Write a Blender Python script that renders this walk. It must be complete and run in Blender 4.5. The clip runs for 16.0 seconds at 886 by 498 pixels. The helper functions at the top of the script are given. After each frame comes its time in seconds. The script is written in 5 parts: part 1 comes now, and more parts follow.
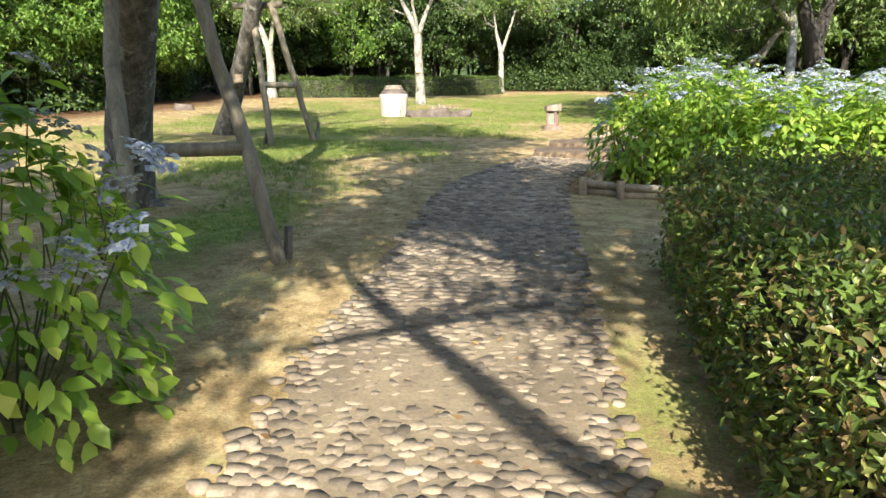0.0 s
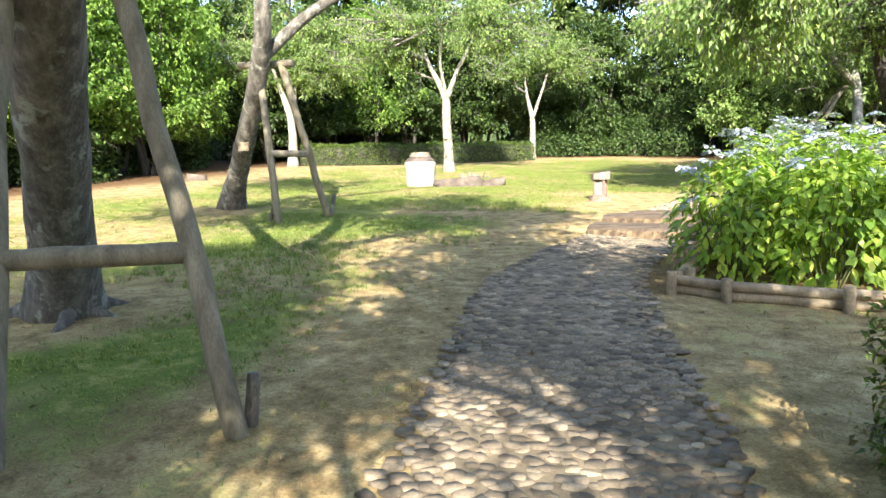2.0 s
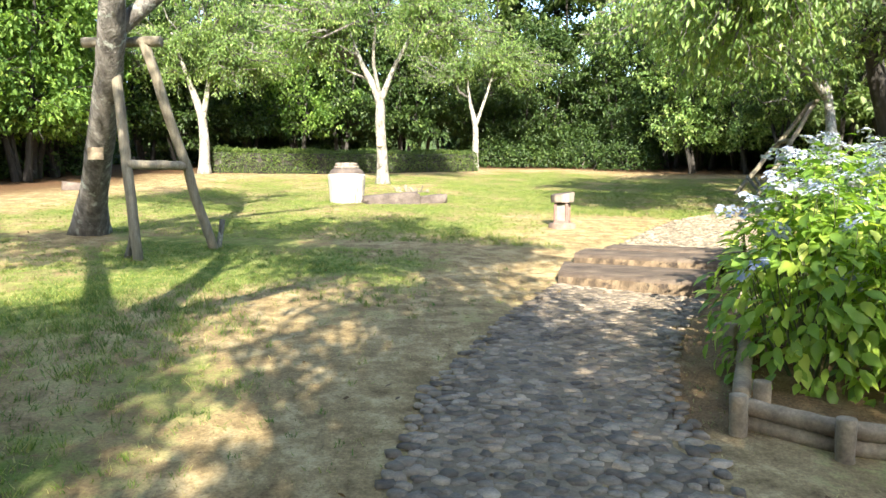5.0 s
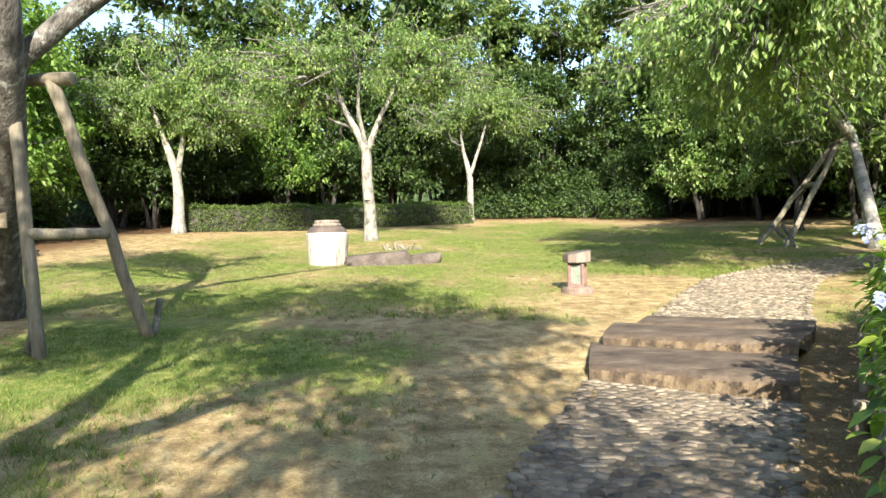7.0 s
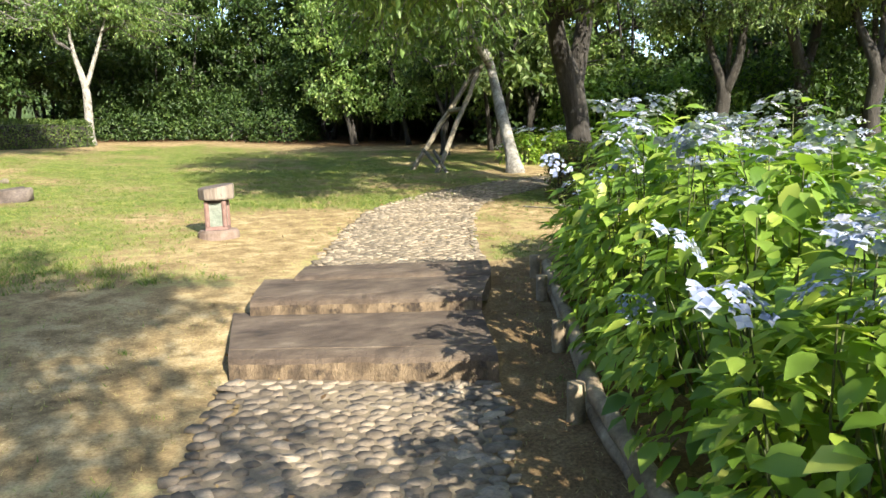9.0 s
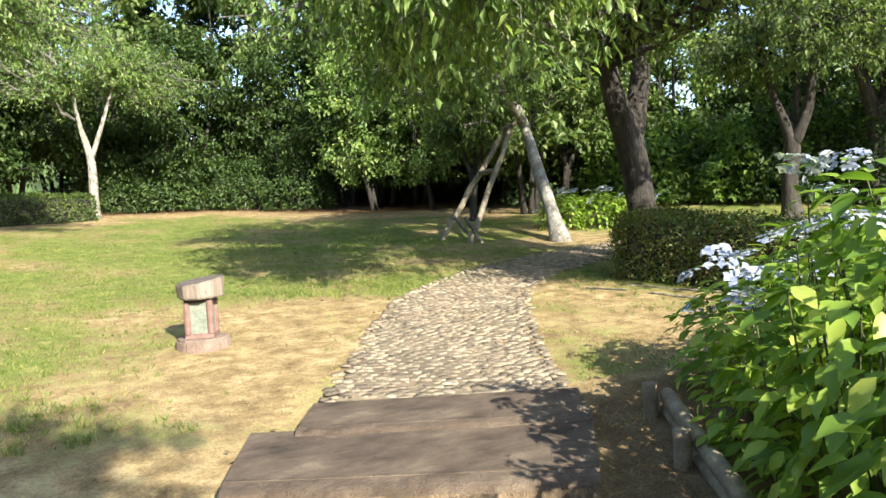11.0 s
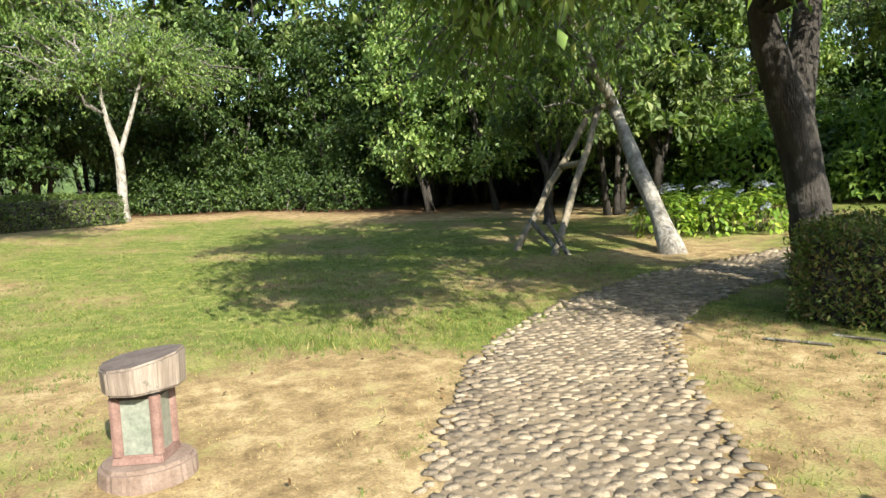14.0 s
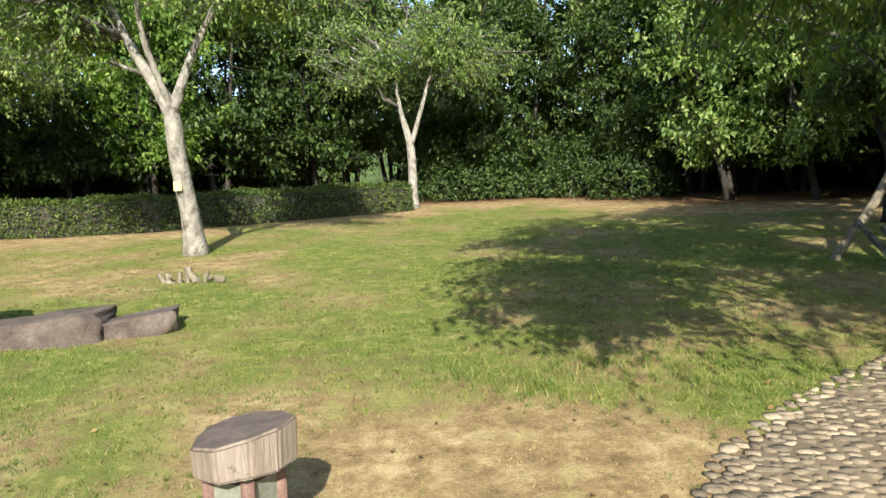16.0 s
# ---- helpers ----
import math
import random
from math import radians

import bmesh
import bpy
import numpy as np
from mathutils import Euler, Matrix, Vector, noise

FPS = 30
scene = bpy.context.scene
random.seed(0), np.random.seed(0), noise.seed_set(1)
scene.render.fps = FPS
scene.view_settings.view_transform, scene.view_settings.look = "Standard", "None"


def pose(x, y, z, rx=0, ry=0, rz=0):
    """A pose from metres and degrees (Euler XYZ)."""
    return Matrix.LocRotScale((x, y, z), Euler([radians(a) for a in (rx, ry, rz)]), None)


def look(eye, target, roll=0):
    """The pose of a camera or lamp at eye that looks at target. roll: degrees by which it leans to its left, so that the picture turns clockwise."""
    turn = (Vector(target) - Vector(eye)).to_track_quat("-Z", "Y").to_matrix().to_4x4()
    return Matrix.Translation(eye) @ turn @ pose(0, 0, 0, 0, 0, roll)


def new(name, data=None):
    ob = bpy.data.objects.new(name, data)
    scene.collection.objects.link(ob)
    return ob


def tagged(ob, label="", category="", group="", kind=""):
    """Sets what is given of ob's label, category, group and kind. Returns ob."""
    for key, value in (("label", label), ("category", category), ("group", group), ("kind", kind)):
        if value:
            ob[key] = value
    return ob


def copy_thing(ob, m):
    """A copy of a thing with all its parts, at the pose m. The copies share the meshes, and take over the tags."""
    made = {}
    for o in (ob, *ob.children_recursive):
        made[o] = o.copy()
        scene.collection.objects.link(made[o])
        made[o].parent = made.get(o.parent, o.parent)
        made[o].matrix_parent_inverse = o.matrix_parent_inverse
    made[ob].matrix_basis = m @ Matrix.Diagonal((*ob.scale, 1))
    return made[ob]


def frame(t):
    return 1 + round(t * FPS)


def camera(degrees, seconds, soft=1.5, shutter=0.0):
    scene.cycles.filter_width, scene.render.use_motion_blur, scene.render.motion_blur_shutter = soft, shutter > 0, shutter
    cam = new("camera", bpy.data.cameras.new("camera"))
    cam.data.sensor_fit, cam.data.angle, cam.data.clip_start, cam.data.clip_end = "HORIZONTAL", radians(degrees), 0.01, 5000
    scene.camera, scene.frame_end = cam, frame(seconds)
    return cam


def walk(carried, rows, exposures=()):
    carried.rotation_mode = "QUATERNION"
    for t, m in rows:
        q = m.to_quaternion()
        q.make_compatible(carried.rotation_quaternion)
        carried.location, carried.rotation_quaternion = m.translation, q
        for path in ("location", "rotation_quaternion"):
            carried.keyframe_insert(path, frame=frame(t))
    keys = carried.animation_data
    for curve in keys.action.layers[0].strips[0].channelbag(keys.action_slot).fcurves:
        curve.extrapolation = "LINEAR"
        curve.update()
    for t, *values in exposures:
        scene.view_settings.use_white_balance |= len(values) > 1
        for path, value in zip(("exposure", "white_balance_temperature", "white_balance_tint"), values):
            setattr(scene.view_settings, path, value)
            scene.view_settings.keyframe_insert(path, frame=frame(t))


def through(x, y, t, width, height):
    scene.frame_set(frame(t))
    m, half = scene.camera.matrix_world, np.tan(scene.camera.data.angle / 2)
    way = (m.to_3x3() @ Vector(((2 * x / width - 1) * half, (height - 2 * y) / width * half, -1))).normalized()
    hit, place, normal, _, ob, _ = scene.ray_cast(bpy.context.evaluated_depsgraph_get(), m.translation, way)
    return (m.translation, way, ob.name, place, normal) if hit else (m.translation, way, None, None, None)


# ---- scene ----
cam = camera(66.4, 16.0)
PATH = [
    (0, (1.192, -1.681, 1.686), (0.994, 0.274, 1.318), -0.9),
    (0.5, (1.019, -1.197, 1.747), (0.914, 0.781, 1.474), 0.5),
    (1, (1.008, -0.651, 1.765), (0.759, 1.322, 1.549), -0.6),
    (1.5, (0.86, -0.098, 1.773), (0.544, 1.867, 1.576), -0.6),
    (2, (0.85, 0.393, 1.813), (0.575, 2.365, 1.633), -1.3),
    (2.5, (0.816, 0.92, 1.87), (0.571, 2.895, 1.676), -1.6),
    (3, (0.689, 1.379, 1.938), (0.612, 3.366, 1.722), -1.5),
    (3.5, (0.754, 1.888, 1.953), (0.683, 3.869, 1.688), -2.6),
    (4, (0.675, 2.363, 1.981), (0.55, 4.339, 1.697), -1.0),
    (4.5, (0.668, 2.794, 2.03), (0.574, 4.778, 1.795), -0.2),
    (7, (0.606, 5.094, 2.268), (0.527, 7.093, 2.248), -1.6),
    (7.5, (0.747, 5.558, 2.275), (1.126, 7.511, 2.066), -1.3),
    (8, (0.748, 5.992, 2.322), (1.644, 7.754, 2.017), 0.4),
    (8.5, (0.943, 6.436, 2.341), (1.93, 8.152, 2.052), -0.6),
    (9, (1.063, 6.886, 2.346), (1.933, 8.666, 2.069), -2.0),
    (9.5, (1.181, 7.36, 2.415), (2.083, 9.127, 2.164), -2.6),
    (10, (1.379, 7.852, 2.489), (2.197, 9.67, 2.323), -3.1),
    (12.5, (1.942, 10.176, 2.551), (2.911, 11.925, 2.491), -2.2),
    (13, (2.099, 10.602, 2.61), (3.21, 12.262, 2.509), -1.4),
    (13.5, (2.417, 11.106, 2.641), (3.548, 12.752, 2.53), -2.3),
    (14, (2.507, 11.565, 2.695), (3.2, 13.438, 2.593), -3.7),
    (14.5, (2.684, 11.909, 2.741), (2.528, 13.902, 2.716), -5.8),
    (15, (2.85, 12.19, 2.814), (2.222, 14.087, 2.716), -5.9),
    (15.5, (2.96, 12.436, 2.856), (2.574, 14.392, 2.698), -4.3),
    (16, (3.31, 12.685, 2.905), (3.143, 14.676, 2.798), -3.1),
]
walk(cam, [(t, look(eye, target, roll)) for t, eye, target, roll in PATH],
     [(0.0, 1.5), (1.0, 1.85), (3.5, 2.05), (4.5, 2.02), (7.0, 1.52), (7.5, 1.56), (9.0, 1.42), (12.5, 1.45), (14.0, 1.25), (15.0, 0.88), (16.0, 0.93)])

# ---- light ----
SUN_ELEVATION, SUN_X, SUN_Y = radians(31), 0.12, -1.0
world = bpy.data.worlds.new("sky")
scene.world = world
world.use_nodes = True
wn = world.node_tree.nodes
sky = wn.new("ShaderNodeTexSky")
sky.sky_type, sky.sun_disc = "NISHITA", False
sky.sun_elevation = SUN_ELEVATION
sky.sun_rotation = math.atan2(SUN_X, SUN_Y)
wn["Background"].inputs["Strength"].default_value = 0.15
world.node_tree.links.new(sky.outputs["Color"], wn["Background"].inputs["Color"])
sun_data = bpy.data.lights.new("sun", "SUN")
sun_data.energy, sun_data.angle, sun_data.color = 5.0, radians(0.53), (1.0, 0.93, 0.79)
sun = new("sun", sun_data)
flat = Vector((SUN_X, SUN_Y, 0)).normalized()
sun_from = flat * math.cos(SUN_ELEVATION) + Vector((0, 0, math.sin(SUN_ELEVATION)))
sun.matrix_world = look(sun_from * 60, (0, 0, 0))


# ---- materials ----
def nodes_of(name):
    m = bpy.data.materials.new(name)
    m.use_nodes = True
    t = m.node_tree
    return m, t, t.nodes["Principled BSDF"]


def ramp(t, stops):
    r = t.nodes.new("ShaderNodeValToRGB")
    e = r.color_ramp.elements
    while len(e) < len(stops):
        e.new(0.5)
    for k, (p, c) in enumerate(stops):
        e[k].position, e[k].color = p, (*c, 1)
    return r


def noise_node(t, scale, detail=4.0, rough=0.6, stretch=None, coords="Object"):
    n = t.nodes.new("ShaderNodeTexNoise")
    n.inputs["Scale"].default_value, n.inputs["Detail"].default_value, n.inputs["Roughness"].default_value = scale, detail, rough
    tc = t.nodes.new("ShaderNodeTexCoord")
    if stretch:
        mp = t.nodes.new("ShaderNodeMapping")
        mp.inputs["Scale"].default_value = stretch
        t.links.new(tc.outputs[coords], mp.inputs["Vector"])
        t.links.new(mp.outputs["Vector"], n.inputs["Vector"])
    else:
        t.links.new(tc.outputs[coords], n.inputs["Vector"])
    return n


def mixed(t, fac, a, b, mode="MIX"):
    m = t.nodes.new("ShaderNodeMix")
    m.data_type, m.blend_type = "RGBA", mode
    for key, v in ((0, fac), (6, a), (7, b)):
        if isinstance(v, bpy.types.NodeSocket):
            t.links.new(v, m.inputs[key])
        elif key == 0:
            m.inputs[0].default_value = v
        else:
            m.inputs[key].default_value = (*v, 1)
    return m.outputs[2]


def rough_surface(name, stops, scale, fine, roughness=0.9, bump=0.3, depth=0.01, stretch=None, vary=0.0, blotch=None, island=False):
    """Coarse colour variation by a ramp, fine grain, bump, and a random shift between pieces."""
    m, t, b = nodes_of(name)
    big = noise_node(t, scale, 5, 0.65, stretch)
    small = noise_node(t, fine, 3, 0.7, stretch)
    r = ramp(t, stops)
    t.links.new(big.outputs["Fac"], r.inputs["Fac"])
    grain = ramp(t, [(0.3, (0.72, 0.72, 0.72)), (0.7, (1.15, 1.13, 1.1))])
    t.links.new(small.outputs["Fac"], grain.inputs["Fac"])
    col = mixed(t, 1.0, r.outputs["Color"], grain.outputs["Color"], "MULTIPLY")
    if blotch:
        spot = noise_node(t, blotch[0], 4, 0.7)
        cut = ramp(t, [(blotch[1], (0, 0, 0)), (blotch[1] + 0.08, (1, 1, 1))])
        t.links.new(spot.outputs["Fac"], cut.inputs["Fac"])
        col = mixed(t, cut.outputs["Color"], col, blotch[2])
    if vary:
        if island:
            src = t.nodes.new("ShaderNodeNewGeometry").outputs["Random Per Island"]
        else:
            src = t.nodes.new("ShaderNodeObjectInfo").outputs["Random"]
        rr = ramp(t, [(0.0, (1 - vary,) * 3), (1.0, (1 + vary, 1 + vary * 0.95, 1 + vary * 0.85))])
        t.links.new(src, rr.inputs["Fac"])
        col = mixed(t, 1.0, col, rr.outputs["Color"], "MULTIPLY")
    t.links.new(col, b.inputs["Base Color"])
    b.inputs["Roughness"].default_value = roughness
    bp = t.nodes.new("ShaderNodeBump")
    bp.inputs["Strength"].default_value, bp.inputs["Distance"].default_value = bump, depth
    add = t.nodes.new("ShaderNodeMath")
    add.operation = "ADD"
    t.links.new(big.outputs["Fac"], add.inputs[0])
    t.links.new(small.outputs["Fac"], add.inputs[1])
    t.links.new(add.outputs[0], bp.inputs["Height"])
    t.links.new(bp.outputs["Normal"], b.inputs["Normal"])
    return m


def leaf_surface(name, stops, through=0.35, gloss=0.45):
    """Leaves: colour differs from leaf to leaf, light passes through."""
    m, t, b = nodes_of(name)
    g = t.nodes.new("ShaderNodeNewGeometry")
    r = ramp(t, stops)
    t.links.new(g.outputs["Random Per Island"], r.inputs["Fac"])
    patch = noise_node(t, 1.1, 3)
    pr = ramp(t, [(0.3, (0.62, 0.70, 0.66)), (0.7, (1.22, 1.14, 1.0))])
    t.links.new(patch.outputs["Fac"], pr.inputs["Fac"])
    col = mixed(t, 1.0, r.outputs["Color"], pr.outputs["Color"], "MULTIPLY")
    t.links.new(col, b.inputs["Base Color"])
    b.inputs["Roughness"].default_value = gloss
    b.inputs["Specular IOR Level"].default_value = 0.4
    tr = t.nodes.new("ShaderNodeBsdfTranslucent")
    warm = mixed(t, 1.0, col, (1.4, 1.5, 0.7), "MULTIPLY")
    t.links.new(warm, tr.inputs["Color"])
    mx = t.nodes.new("ShaderNodeMixShader")
    mx.inputs["Fac"].default_value = through
    t.links.new(b.outputs["BSDF"], mx.inputs[1])
    t.links.new(tr.outputs["BSDF"], mx.inputs[2])
    t.links.new(mx.outputs["Shader"], t.nodes["Material Output"].inputs["Surface"])
    return m


M_COBBLE = rough_surface("cobble_grey", [(0.3, (0.105, 0.084, 0.062)), (0.5, (0.20, 0.163, 0.122)), (0.75, (0.33, 0.28, 0.215))], 5, 60, 0.85, 0.5, 0.006, vary=0.5)
M_COBBLE_ISLAND = rough_surface("cobble_grey_bed", [(0.3, (0.105, 0.084, 0.062)), (0.5, (0.20, 0.163, 0.122)), (0.75, (0.33, 0.28, 0.215))], 5, 60, 0.85, 0.5, 0.006, vary=0.5, island=True)
M_PALE = rough_surface("cobble_pale", [(0.3, (0.14, 0.11, 0.078)), (0.5, (0.235, 0.195, 0.14)), (0.75, (0.40, 0.35, 0.27))], 5, 60, 0.85, 0.5, 0.006, vary=0.45)
M_PALE_ISLAND = rough_surface("cobble_pale_bed", [(0.3, (0.14, 0.11, 0.078)), (0.5, (0.235, 0.195, 0.14)), (0.75, (0.40, 0.35, 0.27))], 5, 60, 0.85, 0.5, 0.006, vary=0.45, island=True)
M_MORTAR = rough_surface("path_bed", [(0.3, (0.10, 0.08, 0.056)), (0.7, (0.27, 0.215, 0.14))], 1.3, 45, 0.95, 0.5, 0.01)
M_STEP = rough_surface("step_aggregate", [(0.3, (0.04, 0.028, 0.021)), (0.47, (0.105, 0.076, 0.054)), (0.6, (0.15, 0.112, 0.08)), (0.75, (0.24, 0.19, 0.137))], 3.4, 70, 0.92, 1.0, 0.015, stretch=(0.8, 1.6, 1), blotch=(9.0, 0.62, (0.05, 0.038, 0.03)))
M_RISER = rough_surface("step_riser", [(0.3, (0.05, 0.035, 0.024)), (0.5, (0.14, 0.10, 0.062)), (0.7, (0.30, 0.22, 0.135))], 5.0, 60, 0.95, 1.0, 0.02, stretch=(1.4, 1.4, 0.5), blotch=(4.0, 0.58, (0.05, 0.036, 0.026)))
M_POLE = rough_surface("weathered_pole", [(0.3, (0.12, 0.10, 0.07)), (0.55, (0.235, 0.205, 0.15)), (0.75, (0.33, 0.295, 0.225))], 4, 40, 0.85, 0.5, 0.006, stretch=(3, 3, 0.35))
M_LOG = rough_surface("edging_log", [(0.3, (0.14, 0.105, 0.07)), (0.55, (0.29, 0.23, 0.155)), (0.75, (0.46, 0.385, 0.27))], 5, 50, 0.85, 0.5, 0.006)
M_BARK = rough_surface("bark_grey", [(0.3, (0.06, 0.052, 0.044)), (0.5, (0.155, 0.142, 0.125)), (0.72, (0.32, 0.30, 0.27))], 8, 34, 0.95, 1.0, 0.04, stretch=(1.3, 1.3, 0.35), blotch=(5.0, 0.57, (0.34, 0.36, 0.31)))
M_BARK_PALE = rough_surface("bark_pale", [(0.3, (0.14, 0.128, 0.108)), (0.5, (0.33, 0.315, 0.28)), (0.72, (0.50, 0.485, 0.44))], 7, 30, 0.92, 1.0, 0.03, stretch=(1, 1, 0.6), blotch=(4.0, 0.58, (0.11, 0.095, 0.075)))
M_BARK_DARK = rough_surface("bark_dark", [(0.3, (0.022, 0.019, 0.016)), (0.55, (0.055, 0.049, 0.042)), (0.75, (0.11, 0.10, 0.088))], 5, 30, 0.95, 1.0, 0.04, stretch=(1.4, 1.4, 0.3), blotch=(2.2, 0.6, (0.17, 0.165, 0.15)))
M_JAR = rough_surface("jar_white", [(0.33, (0.13, 0.108, 0.085)), (0.42, (0.38, 0.355, 0.31)), (0.6, (0.484, 0.469, 0.431)), (0.8, (0.544, 0.536, 0.514))], 3, 50, 0.8, 0.4, 0.008, stretch=(5, 5, 0.35))
M_JAR_TOP = rough_surface("jar_brown", [(0.3, (0.05, 0.038, 0.033)), (0.7, (0.15, 0.118, 0.098))], 6, 60, 0.85, 0.4, 0.005)
M_SLAB = rough_surface("slab_stone", [(0.3, (0.065, 0.05, 0.043)), (0.55, (0.13, 0.104, 0.088)), (0.75, (0.22, 0.185, 0.155))], 4, 40, 0.9, 0.7, 0.02)
M_CAP = rough_surface("lamp_cap", [(0.3, (0.115, 0.0864, 0.072)), (0.5, (0.25, 0.205, 0.165)), (0.75, (0.38, 0.33, 0.28))], 5, 60, 0.85, 0.6, 0.008, stretch=(3.0, 3.0, 0.15), blotch=(7.0, 0.6, (0.10, 0.10, 0.085)))
M_CAP_TOP = rough_surface("lamp_cap_top", [(0.3, (0.07, 0.055, 0.05)), (0.7, (0.16, 0.13, 0.115))], 8, 60, 0.9, 0.4, 0.006)
M_PINK = rough_surface("lamp_body", [(0.3, (0.162, 0.0926, 0.0758)), (0.6, (0.239, 0.151, 0.128)), (0.8, (0.282, 0.206, 0.178))], 7, 70, 0.85, 0.4, 0.004)
M_PLINTH = rough_surface("lamp_plinth", [(0.3, (0.166, 0.115, 0.0896)), (0.7, (0.282, 0.218, 0.179))], 7, 70, 0.9, 0.4, 0.004)
M_PANEL = rough_surface("lamp_panel", [(0.3, (0.184, 0.214, 0.173)), (0.7, (0.286, 0.306, 0.265))], 5, 40, 0.35, 0.1, 0.002)
M_NECK_SHADE = rough_surface("lamp_neck_shade", [(0.3, (0.02, 0.018, 0.016)), (0.7, (0.06, 0.05, 0.045))], 8, 60, 0.8, 0.3, 0.004)
M_TWIG = rough_surface("stem_green", [(0.3, (0.05, 0.075, 0.02)), (0.7, (0.11, 0.12, 0.045))], 8, 50, 0.7, 0.2, 0.003)
M_TAG = rough_surface("tag_yellow", [(0.3, (0.60, 0.48, 0.20)), (0.7, (0.72, 0.62, 0.32))], 6, 50, 0.6, 0.1, 0.002)

L_HYD = leaf_surface("hydrangea_leaf", [(0.0, (0.11, 0.205, 0.032)), (0.4, (0.22, 0.35, 0.055)), (0.85, (0.36, 0.48, 0.085)), (1.0, (0.56, 0.60, 0.15))], 0.4, 0.42)
L_AZA = leaf_surface("azalea_leaf", [(0.0, (0.07, 0.09, 0.025)), (0.35, (0.11, 0.175, 0.04)), (0.6, (0.18, 0.26, 0.06)), (0.72, (0.17, 0.115, 0.055)), (0.86, (0.21, 0.165, 0.075)), (1.0, (0.38, 0.42, 0.12))], 0.3, 0.4)
L_BOX = leaf_surface("box_leaf", [(0.0, (0.04, 0.078, 0.018)), (0.6, (0.088, 0.14, 0.034)), (1.0, (0.18, 0.23, 0.065))], 0.3, 0.5)
L_WOOD = leaf_surface("wood_leaf", [(0.0, (0.0258, 0.0516, 0.0155)), (0.45, (0.0429, 0.0841, 0.0206)), (0.8, (0.0687, 0.121, 0.0292)), (1.0, (0.112, 0.163, 0.0473))], 0.3, 0.52)
# paler than wood_leaf: light on the right-hand woods put into the leaf colour
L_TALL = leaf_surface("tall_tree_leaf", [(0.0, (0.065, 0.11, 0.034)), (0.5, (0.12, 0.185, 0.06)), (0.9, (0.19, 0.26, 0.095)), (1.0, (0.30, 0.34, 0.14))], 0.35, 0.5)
L_BRIGHT = leaf_surface("maple_leaf", [(0.0, (0.095, 0.178, 0.042)), (0.5, (0.16, 0.275, 0.06)), (1.0, (0.27, 0.39, 0.10))], 0.45, 0.55)
L_CHERRY = leaf_surface("cherry_leaf", [(0.0, (0.11, 0.185, 0.055)), (0.5, (0.19, 0.295, 0.092)), (0.9, (0.30, 0.41, 0.15)), (1.0, (0.45, 0.50, 0.22))], 0.42, 0.42)
L_GRASS = leaf_surface("grass_blade", [(0.0, (0.085, 0.15, 0.028)), (0.45, (0.145, 0.215, 0.045)), (0.8, (0.25, 0.28, 0.08)), (1.0, (0.42, 0.36, 0.165))], 0.3, 0.6)
L_STRAW = leaf_surface("straw_blade", [(0.0, (0.22, 0.18, 0.085)), (0.6, (0.36, 0.29, 0.145)), (1.0, (0.46, 0.39, 0.21))], 0.2, 0.7)
L_LITTER = leaf_surface("leaf_litter", [(0.0, (0.10, 0.055, 0.025)), (0.6, (0.22, 0.13, 0.06)), (1.0, (0.36, 0.26, 0.13))], 0.1, 0.7)
L_PETAL = leaf_surface("petal_pale", [(0.0, (0.30, 0.32, 0.52)), (0.6, (0.42, 0.44, 0.58)), (1.0, (0.56, 0.56, 0.60))], 0.25, 0.6)
L_PETAL_BLUE = leaf_surface("petal_blue", [(0.0, (0.238, 0.281, 0.527)), (0.6, (0.383, 0.425, 0.637)), (1.0, (0.561, 0.595, 0.714))], 0.25, 0.6)


